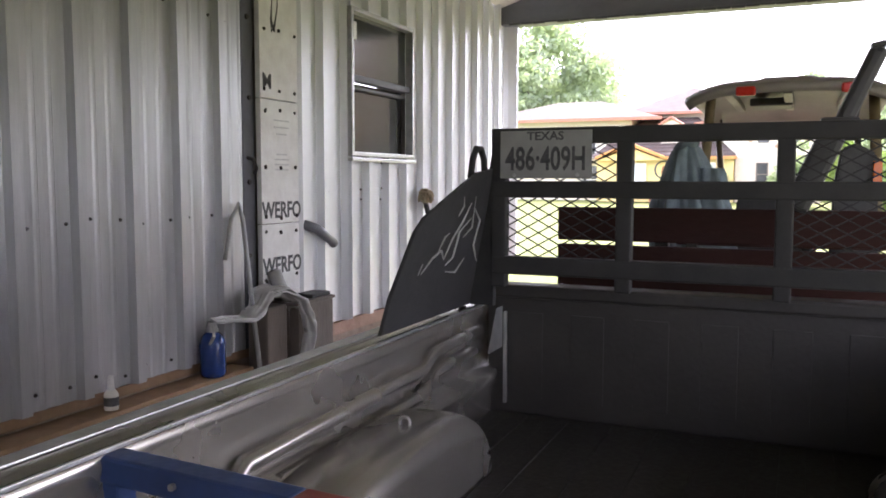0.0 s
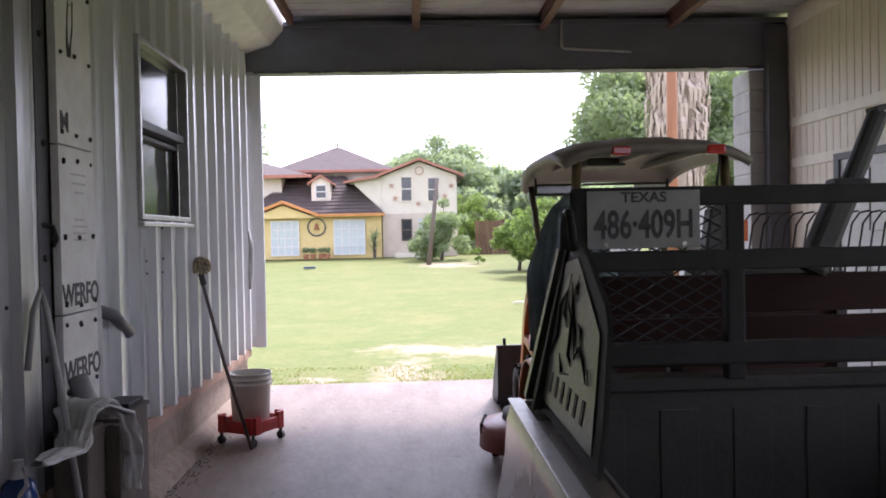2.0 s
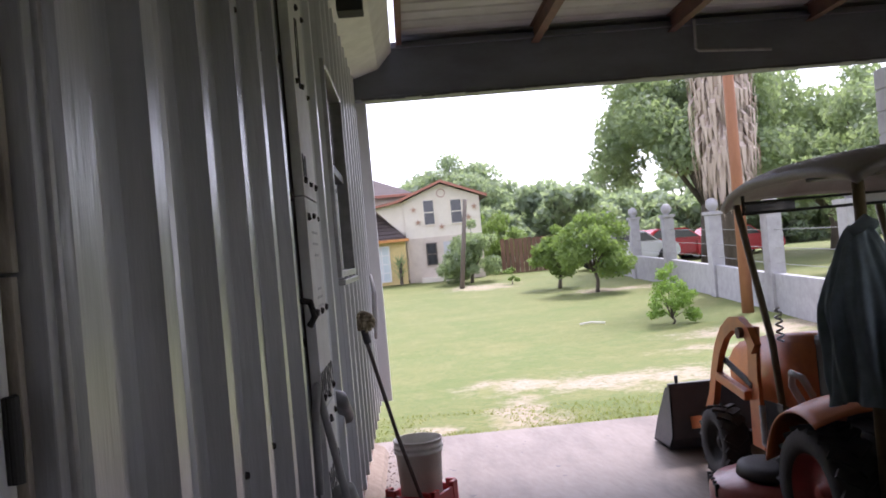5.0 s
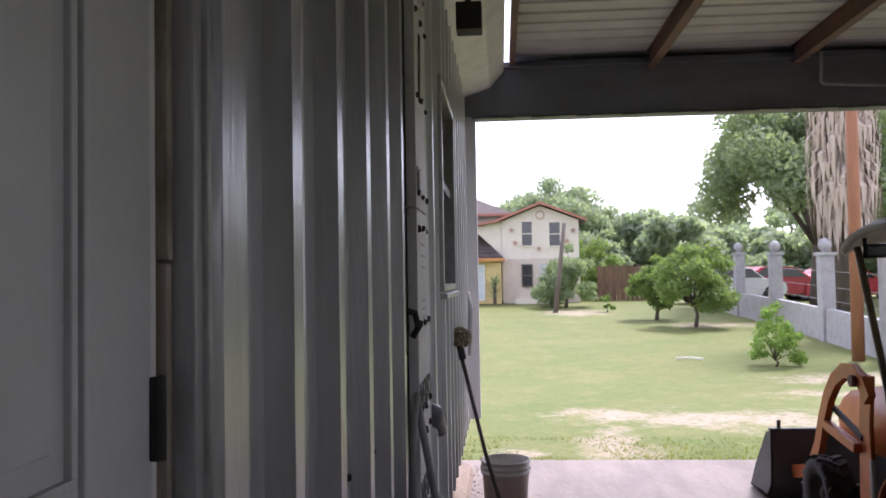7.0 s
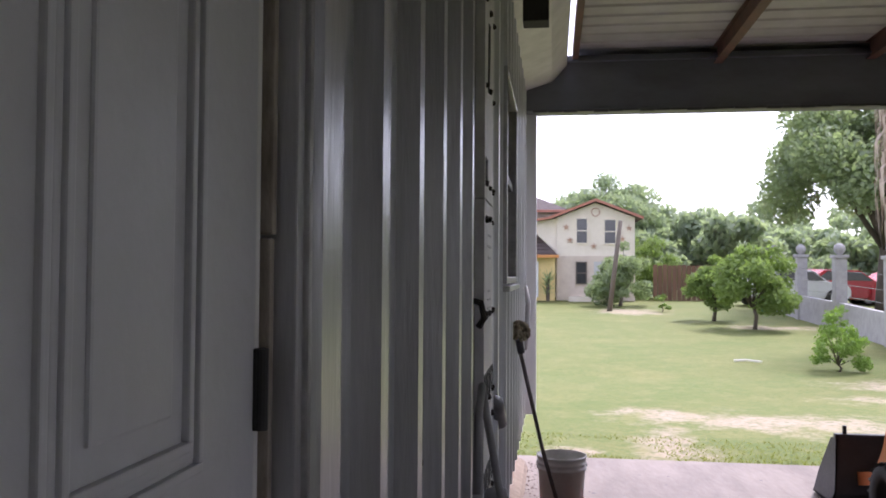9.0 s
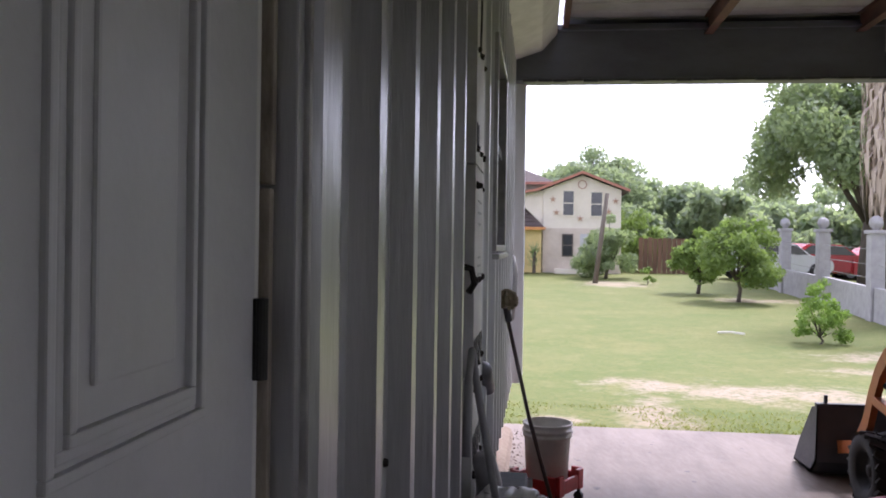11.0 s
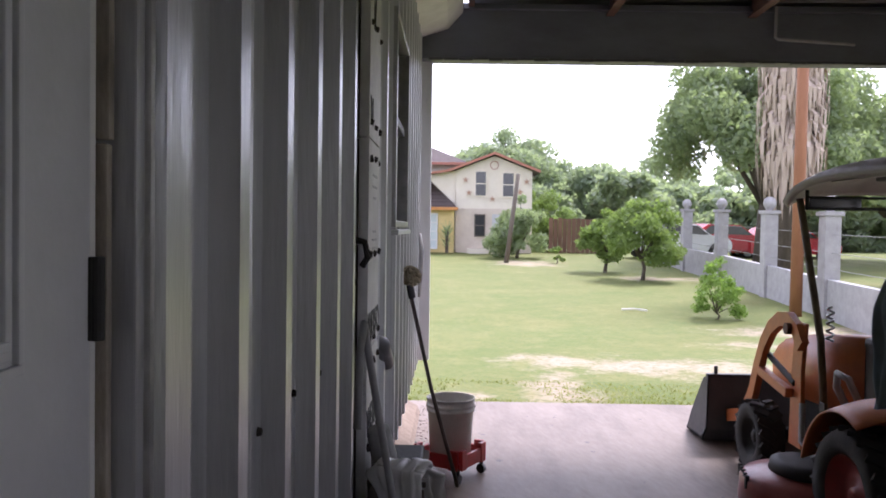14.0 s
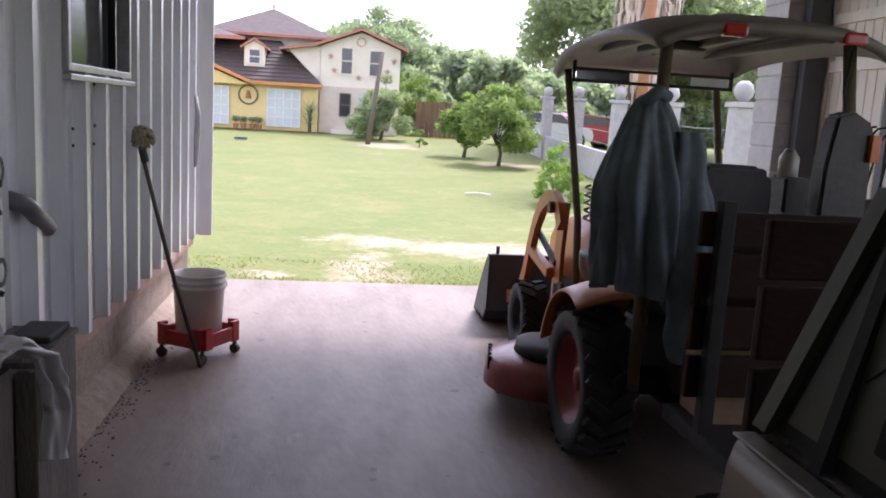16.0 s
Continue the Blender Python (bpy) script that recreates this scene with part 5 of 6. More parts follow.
bed = part("bed_floor", box((X0 + 0.11, Y0, ZF - 0.03), (X1 - 0.11, Y1 - 0.03, ZF)), M_BED_DARK, tr, "near-black ribbed bed floor")
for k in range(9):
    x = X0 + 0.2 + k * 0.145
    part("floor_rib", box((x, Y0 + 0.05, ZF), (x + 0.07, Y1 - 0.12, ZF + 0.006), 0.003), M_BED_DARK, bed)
for dz, yy in ((0.0, 1.18), (-0.10, 1.30)):
    pth = [(X0 + 0.125, Y0 + 0.05, 0.80 + dz), (X0 + 0.125, yy, 0.81 + dz), (X0 + 0.122, yy + 0.09, 0.875 + dz * 0.75), (X0 + 0.118, 2.1, 0.885 + dz * 0.75), (X0 + 0.116, 2.18, 0.92 + dz * 0.6), (X0 + 0.116, 2.55, 0.93 + dz * 0.6)]
    part("pressed_ledge", tube(pth, 0.02, 10), M_BED, tr, "bright pressed ledge", True)
for x in (X0 + 0.10, X1 - 0.34):
    def well(u, v):
        a = math.pi * v
        e = math.sin(math.pi * u)
        y = 1.66 - 0.42 * math.copysign(abs(math.cos(math.pi * u)) ** 0.7, math.cos(math.pi * u))
        h = 0.22 * max(e, 0) ** 0.45
        q = 0.12 - 0.12 * math.copysign(abs(math.cos(a)) ** 0.6, math.cos(a))
        return (x + q, y, ZF + h * max(math.sin(a), 0) ** 0.35)
    part("wheel_well", grid(28, 20, well), M_BED, tr, "smooth rounded wheel well", True)
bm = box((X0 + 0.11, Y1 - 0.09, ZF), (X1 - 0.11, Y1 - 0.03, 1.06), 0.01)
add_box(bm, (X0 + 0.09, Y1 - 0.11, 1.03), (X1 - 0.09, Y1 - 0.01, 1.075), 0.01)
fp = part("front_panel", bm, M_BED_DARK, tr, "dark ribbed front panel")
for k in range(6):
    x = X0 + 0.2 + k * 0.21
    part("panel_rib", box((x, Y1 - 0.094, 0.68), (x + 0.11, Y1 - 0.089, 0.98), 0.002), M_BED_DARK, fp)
tr_ring = part("tie_down", tube([(-0.86 + 0.014 * math.cos(a), 1.74, 0.845 + 0.014 * math.sin(a)) for a in np.linspace(0, 6.28, 14)], 0.004, 6), M_ALU, tr, "small bright tie-down ring")
part("corner_bracket", prism([(2.5, 0.86), (2.63, 0.86), (2.63, 1.0), (2.58, 1.0)], "x", -0.93, -0.925), M_ALU, tr, "bright corner gusset")
part("corner_strip", box((-0.925, 2.64, 0.66), (-0.915, 2.655, 0.98)), M_ALU, tr)
part("axle", rod((-0.95, 1.66, 0.33), (0.4, 1.66, 0.33), 0.035), M_BLACK, tr)
part("chassis", box((-0.7, Y0 + 0.1, 0.42), (-0.62, Y1 + 0.3, 0.58)), M_BLACK, tr)
part("chassis", box((0.08, Y0 + 0.1, 0.42), (0.16, Y1 + 0.3, 0.58)), M_BLACK, tr)


def wheel(parent, x, y, r, w, rim_m, hub=0.6, lugs=20):
    """A tyre with tread blocks, rim and hub, turning about x."""
    m = Matrix.Translation((x, y, r)) @ pose(0, 0, 0, 0, 90, 0)
    h = w / 2
    t = part("wheel", lathe([(r * hub, -h * 0.8), (r * 0.72, -h), (r * 0.93, -h), (r * 0.985, -h * 0.75), (r * 0.99, h * 0.75), (r * 0.93, h), (r * 0.72, h), (r * hub, h * 0.8)], 40, m, True), M_RUBBER, parent, "", True)
    bm = bmesh.new()
    for k in range(lugs):
        a = k * math.tau / lugs
        for s in (-1, 1):
            mm = m @ pose(0, 0, 0, 0, 0, math.degrees(a + s * 0.08)) @ Matrix.Translation((r * 0.985, 0, s * h * 0.5)) @ pose(0, 0, 0, s * 35)
            add_box(bm, (-0.012, -0.02, -h * 0.52), (0.014, 0.02, h * 0.52), 0, mm)
    part("tread", bm, M_RUBBER, t)
    part("rim", lathe([(r * hub, -h * 0.85), (r * hub * 0.95, -h * 0.7), (r * hub * 0.85, -h * 0.2), (r * 0.18, -h * 0.25), (r * 0.16, -h * 0.5), (0, -h * 0.5), (0, h * 0.5), (r * 0.16, h * 0.5), (r * 0.18, h * 0.25), (r * hub * 0.85, h * 0.2), (r * hub * 0.95, h * 0.7), (r * hub, h * 0.85)], 32, m), rim_m, t, "painted steel rim", True)
    return t


wheel(tr, -0.86, 1.66, 0.33, 0.2, M_ALU)
wheel(tr, 0.30, 1.66, 0.33, 0.2, M_ALU)

# black rack over the front of the bed
rk = thing("headache_rack", (-0.28, 2.58, 1.0), "black steel headache rack with mesh panels on the trailer", "rack")
RL, RR = -0.945, 0.385
for z0, z1 in ((1.55, 1.602), (1.375, 1.43), (1.12, 1.18)):
    part("crossbar", box((RL, 2.56, z0), (RR, 2.61, z1), 0.006), M_BLACK, rk)
for x in (RL, -0.53, -0.065, RR - 0.05):
    part("upright", box((x, 2.562, 1.076), (x + 0.05, 2.608, 1.60), 0.006), M_BLACK, rk)


def mesh_panel(x0, x1, z0, z1):
    bm = bmesh.new()
    w, h = 0.036, 0.020
    n, k = int((x1 - x0) / w) + 1, int((z1 - z0) / h) + 1
    for i in range(n):
        for j in range(k):
            for s in (1, -1):
                a = Vector((x0 + i * w, 2.585, z0 + (j + (0 if s > 0 else 1)) * h))
                b = Vector((x0 + (i + 1) * w, 2.585, z0 + (j + (1 if s > 0 else 0)) * h))
                if (i + j) % 2 == (0 if s > 0 else 1):
                    continue
                if max(a.x, b.x) > x1 + 0.02 or max(a.z, b.z) > z1 + 0.01:
                    continue
                d = (b - a).normalized()
                u = Vector((-d.z, 0, d.x)) * 0.0022
                q = [bm.verts.new(p + v) for p, v in ((a, u), (a, -u), (b, -u), (b, u))]
                bm.faces.new(q)
    r = bmesh.ops.extrude_face_region(bm, geom=list(bm.faces))
    bmesh.ops.translate(bm, vec=(0, 0.004, 0), verts=[v for v in r["geom"] if isinstance(v, bmesh.types.BMVert)])
    return bm


for x0, x1 in ((RL + 0.05, -0.53), (-0.015, RR - 0.05)):
    part("mesh_panel", mesh_panel(x0, x1, 1.18, 1.375), M_BLACK, rk, "black expanded metal mesh")
    part("mesh_panel", mesh_panel(x0, x1, 1.43, 1.55), M_BLACK, rk, "black expanded metal mesh")


def flare(bm):
    """Leans the left plate outward towards its foot."""
    for v in bm.verts:
        v.co.x += 0.05 - (1.47 - v.co.z) * 0.19
    return bm


WING = [(1.93, 1.01), (1.95, 1.11), (2.04, 1.29), (2.09, 1.33), (2.42, 1.455), (2.56, 1.47), (2.64, 1.40), (2.76, 1.01)]
for x in (-1.0,):
    w = part("wing_plate", flare(prism(WING, "x", x, x + 0.012, 0.002)), M_BLACK, rk, "black side plate with cut-out design")
    part("flange", flare(prism([(2.74, 1.01), (2.78, 1.01), (2.65, 1.44), (2.61, 1.44)], "x", x - 0.02, x + 0.03)), M_WING, w)
# Lighter greenish face puts part of the black plate's reflection into its colour.
part("outer_face", flare(prism([(1.99, 1.04), (2.08, 1.27), (2.42, 1.42), (2.60, 1.40), (2.71, 1.04)], "x", -1.004, -1.0015)), M_WING, rk, "outer face of the side plate, greenish for what it reflects")
r = random.Random(6)
# Inner lines are pale to stand for daylight through the cuts; outer ones black.
for x, mm in ((-0.9865, M_PLATE), (-1.007, M_BLACK)):
    for pts in ([(2.12, 1.16), (2.18, 1.20), (2.24, 1.22), (2.27, 1.19)], [(2.27, 1.19), (2.31, 1.25), (2.37, 1.30), (2.42, 1.36)], [(2.29, 1.17), (2.34, 1.19), (2.36, 1.27), (2.44, 1.31)], [(2.22, 1.22), (2.25, 1.26), (2.28, 1.27)], [(2.33, 1.32), (2.36, 1.35), (2.35, 1.38)], [(2.40, 1.25), (2.46, 1.28), (2.45, 1.38)], [(2.46, 1.34), (2.52, 1.30), (2.50, 1.22), (2.56, 1.16)], [(2.30, 1.15), (2.38, 1.14), (2.44, 1.18)], [(2.12, 1.19), (2.10, 1.16)]):
        part("cut_line", flare(tube([(x, a, b) for a, b in pts], [0.0015] + [0.004] * (len(pts) - 2) + [0.0015], 6)), mm, rk, "line of the side plate design, pale inside for light through the cut")
for k in range(6):
    part("letter_bar", flare(box((-1.0055, 2.1 + k * 0.075, 1.075), (-1.004, 2.128 + k * 0.075, 1.125))), M_BLACK, rk)
part("gusset", prism([(-1.062, 1.01), (-0.94, 1.01), (-0.94, 1.56), (-0.955, 1.47)], "y", 2.572, 2.60), M_BLACK, rk)
part("grab_loop", tube([(-0.97, 2.44, 1.44), (-0.97, 2.46, 1.50), (-0.97, 2.49, 1.535), (-0.97, 2.53, 1.535), (-0.97, 2.56, 1.50), (-0.97, 2.57, 1.44)], 0.011, 10), M_BLACK, rk, "bent steel grab loop", True)
pl = thing("number_plate", (-0.755, 2.555, 1.43), "weathered white number plate on the rack, greyed as if backlit", "number plate")
part("plate", box((-0.91, 2.553, 1.438), (-0.605, 2.557, 1.592), 0.0015), M_PLATE, pl)
fm = pose(0, 0, 0, 90)
text_part("state_name", "TEXAS", 0.038, Matrix.Translation((-0.757, 2.552, 1.573)) @ fm, M_INK, pl, "dark state name", stretch=1.1)
text_part("number", "486·409H", 0.105, Matrix.Translation((-0.757, 2.552, 1.498)) @ fm, M_INK, pl, "dark plate number", stretch=0.64)
for x in (-0.86, -0.65):
    part("bolt", rod((x, 2.552, 1.449), (x, 2.548, 1.449), 0.006, seg=8), M_ALU, pl)

# blue frame across the bed
bf = thing("steel_stand", (-0.4, 0.95, ZF), "blue painted steel frame standing in the trailer bed", "stand")
part("top_bar", bar((-1.03, 0.965, 0.972), (-0.64, 0.95, 0.965), 0.05, 0.045, 0.006), M_BLUE, bf)
part("end_bar", bar((-0.64, 0.95, 0.965), (0.30, 0.91, 0.95), 0.05, 0.045, 0.006), M_RED, bf, "rust-red end of the bar")
part("leg", box((-1.02, 0.942, ZF + 0.1), (-0.975, 0.987, 0.95), 0.006), M_BLUE, bf)
part("leg", box((0.25, 0.888, ZF), (0.30, 0.935, 0.93), 0.006), M_BLUE, bf)
for x in (-0.75, -0.55):
    part("bolt", rod((x - 0.1, 0.934, 0.97), (x - 0.1, 0.926, 0.97), 0.006, seg=8), M_ALU, bf)

# ---- dark red cart between trailer and tractor ----
ct = thing("utility_cart", (-0.15, 3.6, 0), "dark red boarded utility cart", "cart")
for z0, z1 in ((1.20, 1.33), (1.02, 1.185), (0.84, 1.0), (0.66, 0.82)):
    part("board", box((-0.87, 3.12, z0), (0.62, 3.15, z1), 0.006), M_RED_DARK, ct)
    part("board", box((-0.55, 4.12, z0 - 0.08), (0.62, 4.15, z1 - 0.09), 0.006), M_RED_DARK, ct)
part("deck", box((-0.50, 3.1, 0.40), (0.64, 4.4, 0.46), 0.006), M_BLACK, ct)
for x, y in ((-0.50, 3.17), (0.58, 3.14), (-0.50, 4.1), (0.58, 4.1)):
    part("post", box((x, y - 0.02, 0.46), (x + 0.05, y + 0.03, 1.28), 0.004), M_BLACK, ct)
wheel(ct, -0.58, 3.6, 0.22, 0.13, M_RED)
wheel(ct, 0.5, 3.6, 0.22, 0.13, M_RED)
part("axle", rod((-0.7, 3.6, 0.22), (0.55, 3.6, 0.22), 0.03), M_BLACK, ct)
part("axle_block", box((-0.5, 3.55, 0.22), (0.35, 3.65, 0.40)), M_BLACK, ct)
o = thing("cardboard_box", (-0.3, 4.25, 0.46), "plain brown cardboard box on the cart", "box")
part("carton", box((-0.44, 4.17, 0.46), (-0.16, 4.38, 0.68), 0.004), M_CARD, o)
o = thing("discharge_chute", (-0.1, 2.9, 1.33), "dark bent plastic chute standing on the cart", "chute")
part("lower", bar((-0.02, 3.13, 1.33), (0.10, 3.13, 1.60), 0.08, 0.09, 0.02), M_BLACK_PLASTIC, o)
part("upper", bar((0.12, 3.13, 1.62), (0.23, 3.13, 1.88), 0.06, 0.06, 0.02), M_BLACK_PLASTIC, o)
part("collar", box((0.05, 3.09, 1.57), (0.18, 3.17, 1.65), 0.02), M_BLACK_PLASTIC, o)
part("lip", bar((0.20, 3.13, 1.88), (0.27, 3.13, 1.895), 0.07, 0.02, 0.005), M_BLACK_PLASTIC, o)

# ---- tractor ----
tx = -0.08
tc = thing("tractor", (tx, 5.6, 0), "orange compact tractor with loader, mower deck and grey canopy", "tractor")
wheel(tc, -0.585, 5.05, 0.335, 0.23, M_RED, 0.62, 22)
wheel(tc, 0.43, 5.05, 0.335, 0.23, M_RED, 0.62, 22)
wheel(tc, -0.50, 6.62, 0.235, 0.17, M_BLACK, 0.55, 18)
wheel(tc, 0.34, 6.62, 0.235, 0.17, M_BLACK, 0.55, 18)
part("rear_axle", rod((-0.5, 5.05, 0.335), (0.34, 5.05, 0.335), 0.07), M_BLACK, tc)
part("front_axle", bar((-0.44, 6.62, 0.25), (0.28, 6.62, 0.25), 0.08, 0.09, 0.01), M_BLACK, tc)
part("gearbox", box((tx - 0.16, 4.75, 0.22), (tx + 0.16, 6.75, 0.55), 0.03), M_BLACK, tc)
hood = prism([(5.75, 0.55), (6.95, 0.5), (6.98, 0.74), (6.85, 0.86), (6.3, 0.97), (5.75, 1.0)], "x", tx - 0.22, tx + 0.22, 0.035)
hd = part("hood", hood, M_ORANGE, tc, "faded orange hood", True)
part("grille", box((tx - 0.16, 6.96, 0.52), (tx + 0.16, 6.99, 0.74), 0.01), M_BLACK_PLASTIC, hd)
part("headlight", box((tx - 0.21, 6.93, 0.66), (tx - 0.12, 6.985, 0.75), 0.012), M_PLASTIC_WRAP, hd)
part("dash", box((tx - 0.17, 5.55, 0.55), (tx + 0.17, 5.78, 1.02), 0.03), M_BLACK_PLASTIC, tc)
part("steering_wheel", lathe([(0.165 + 0.014 * math.cos(a), 0.014 * math.sin(a)) for a in np.linspace(0, 5.5, 8)], 28, pose(tx, 5.42, 1.12, 30), True), M_BLACK_PLASTIC, tc, "", True)
part("steering_column", rod((tx, 5.62, 0.95), (tx, 5.42, 1.12), 0.025), M_BLACK_PLASTIC, tc)
part("foot_deck", box((-0.47, 5.3, 0.40), (0.31, 5.85, 0.435), 0.01), M_BLACK, tc)
for s in (-1, 1):
    def fender(u, v):
        a = 0.25 + 1.75 * u
        rr = 0.39 + 0.02 * math.sin(math.pi * v)
        x = tx + s * (0.22 + 0.42 * v)
        return (x, 5.05 + rr * math.cos(a) * 1.05, 0.36 + rr * math.sin(a) * 1.1 - 0.05 * v * v)
    fd = part("fender", grid(22, 8, fender), M_ORANGE, tc, "faded orange fender", True)
    for st in (fd,):
        md = st.modifiers.new("thick", "SOLIDIFY")
        md.thickness = 0.012
part("badge", box((-0.69, 5.27, 0.70), (-0.68, 5.33, 0.74)), M_INK, tc, "small dark badge")
part("seat_base", box((-0.34, 4.70, 0.68), (0.16, 5.2, 0.82), 0.04), M_BLACK_PLASTIC, tc, "black padded seat")
sb = prism([(-0.32, 0.80), (0.03, 0.80), (0.036, 1.28), (0.022, 1.345), (-0.03, 1.375), (-0.26, 1.378), (-0.306, 1.35), (-0.325, 1.29)], "y", 4.72, 4.82, 0.02)
part("seat_back", sb, M_BLACK_PLASTIC, tc, "black seat back")
part("seat_stand", box((-0.28, 4.8, 0.5), (0.1, 5.15, 0.68)), M_BLACK, tc)
part("rear_box", box((-0.40, 4.42, 0.45), (0.42, 4.62, 0.95), 0.02), M_RED_DARK, tc, "dark red rear body")
part("hitch_bar", bar((-0.3, 4.3, 0.42), (0.25, 4.3, 0.42), 0.04, 0.05, 0.006), M_RED, tc)
part("hitch_pin", rod((-0.25, 4.28, 0.3), (-0.18, 4.26, 0.3), 0.03), M_ALU, tc, "bright hitch pin")
for s, x in ((-1, -0.50), (1, 0.36)):
    part("canopy_post", tube([(x, 4.72, 0.40), (x, 4.72, 1.35), (x + 0.03 * s * -1, 4.78, 1.90)], 0.027, 10), M_OLIVE, tc, "olive brown canopy post", True)
    part("canopy_post", tube([(x + 0.06, 5.80, 0.44), (x + 0.05 * (1 if s < 0 else 0.6), 5.86, 0.98), (x - 0.04, 5.98, 1.80)], 0.021, 10), M_OLIVE, tc, "olive brown canopy post", True)
    part("tail_lamp", box((tx - 0.27 + (0.02 if s < 0 else 0.52), 4.57, 1.875), (tx - 0.27 + (0.12 if s < 0 else 0.62), 4.62, 1.925), 0.012), M_LAMP_RED, tc, "red tail lamp under the canopy")


def canopy_top(u, v):
    x, y = -1 + 2 * u, -1 + 2 * v
    ex = abs(x) ** 4
    ey = abs(y) ** 4
    px = tx + 0.54 * x * (1 - 0.06 * ey)
    py = 5.36 + 0.79 * y * (1 - 0.04 * ex)
    z = 2.00 - 0.085 * ex - 0.07 * ey - 0.06 * max(y, 0) ** 2 + 0.012 * (math.cos(5 * x) > 0.2) * (1 - ex) * (1 - ey)
    return (px, py, z)


cn = part("canopy", grid(36, 40, canopy_top), M_CANOPY, tc, "weathered grey moulded canopy", True)
md = cn.modifiers.new("thick", "SOLIDIFY")
md.thickness, md.offset = 0.045, -1
for x in (-0.3, 0.0, 0.3):
    part("canopy_rib", box((tx + x - 0.025, 4.75, 1.895), (tx + x + 0.025, 5.9, 1.935), 0.01), M_CANOPY, cn)
part("canopy_pad", box((tx - 0.22, 5.3, 1.88), (tx + 0.02, 5.6, 1.93), 0.015), M_BLACK_PLASTIC, cn)
vf = part("visor_frame", box((-0.52, 5.93, 1.735), (0.40, 5.955, 1.752)), M_BLACK, tc, "black visor frame under the canopy")
part("visor_rail", box((-0.52, 5.93, 1.80), (0.40, 5.955, 1.815)), M_BLACK, vf)
part("visor_panel", box((-0.50, 5.94, 1.752), (-0.20, 5.947, 1.80)), M_DARKGLASS, vf)
part("visor_panel", box((0.16, 5.94, 1.752), (0.38, 5.947, 1.80)), M_WHITE, vf, "white visor lamp")
for x in (-0.52, 0.39):
    part("visor_end", box((x, 5.93, 1.735), (x + 0.012, 5.955, 1.85)), M_BLACK, vf)
part("cable", tube([(0.27, 4.66, 1.88), (0.24, 4.64, 1.7), (0.30, 4.66, 1.52), (0.36, 4.68, 1.46)], 0.007, 6), M_BLACK, tc)
# loader: curved arms, frame and bucket
for x in (-0.50, 0.32):
    part("loader_arm", strip([(5.98, 0.93), (6.06, 1.02), (6.18, 1.07), (6.30, 1.06), (6.44, 0.99), (6.56, 0.87), (6.66, 0.70), (6.74, 0.52), (6.90, 0.32), (7.22, 0.24)], 0.09, x - 0.022, x + 0.022), M_ORANGE, tc, "curved orange loader arm")
    part("loader_tower", prism([(6.04, 0.30), (6.22, 0.30), (6.20, 0.75), (6.16, 1.06), (6.02, 1.06), (6.06, 0.75)], "x", x + 0.026, x + 0.052, 0.004), M_ORANGE, tc, "orange loader upright")
    part("brace", bar((x, 6.16, 0.62), (x, 6.62, 0.68), 0.05, 0.06, 0.008), M_ORANGE, tc)
    rm = part("ram", rod((x + 0.03, 6.15, 0.68), (x + 0.03, 6.60, 0.80), 0.02), M_BLACK, tc)
    part("ram_rod", rod((x + 0.03, 6.60, 0.80), (x + 0.03, 6.70, 0.83), 0.011), M_ALU, rm)
    part("pivot", rod((x - 0.05, 6.12, 1.02), (x + 0.06, 6.12, 1.02), 0.035), M_RUST_STEEL, tc)
bk = prism([(7.22, 0.52), (7.24, 0.12), (7.34, 0.02), (7.75, 0.015), (7.75, 0.03), (7.36, 0.04), (7.26, 0.14), (7.24, 0.52)], "x", -0.66, 0.5)
bko = part("loader_bucket", bk, M_DARK_STEEL, tc, "worn dark steel loader bucket")
for x in (-0.66, 0.488):
    part("bucket_side", prism([(7.22, 0.52), (7.24, 0.12), (7.34, 0.02), (7.75, 0.02), (7.62, 0.2), (7.34, 0.50)], "x", x, x + 0.012), M_DARK_STEEL, bko)
part("bucket_edge", box((-0.67, 7.21, 0.515), (0.51, 7.26, 0.545), 0.006), M_DARK_STEEL, bko)
part("bucket_hook", rod((-0.60, 7.24, 0.54), (-0.60, 7.24, 0.60), 0.014), M_DARK_STEEL, bko)
# mower deck
dk = part("mower_deck", lathe([(0, 0.30), (0.24, 0.295), (0.27, 0.28), (0.335, 0.265), (0.355, 0.24), (0.36, 0.11), (0.35, 0.11), (0.34, 0.23), (0.0, 0.27)], 36, Matrix.Translation((-0.56, 5.66, 0)) @ Matrix.Diagonal((1.1, 1.0, 1, 1))), M_DECK, tc, "scuffed red mower deck, pinkish for its sheen", True)
part("mower_deck", lathe([(0, 0.32), (0.2, 0.32), (0.33, 0.27), (0.36, 0.11), (0.35, 0.11), (0.31, 0.25), (0, 0.3)], 36, Matrix.Translation((0.3, 5.7, 0))), M_RED, tc, "", True)
part("pulley_cover", lathe([(0, 0.36), (0.13, 0.36), (0.18, 0.345), (0.19, 0.295), (0, 0.295)], 28, Matrix.Translation((-0.62, 5.62, 0)) @ Matrix.Diagonal((1, 1.2, 1, 1))), M_BLACK, dk, "black pulley cover", True)
part("deck_wheel", rod((-0.86, 5.80, 0.06), (-0.82, 5.80, 0.06), 0.06, seg=18), M_RUBBER, dk)
part("deck_arm", box((-0.85, 5.72, 0.08), (-0.83, 5.82, 0.24)), M_RED, dk)
for k in range(5):
    part("deck_tooth", box((-0.955 + 0.012 * k, 5.60 + 0.06 * k, 0.20), (-0.935 + 0.012 * k, 5.62 + 0.06 * k, 0.27)), M_BLACK, dk)
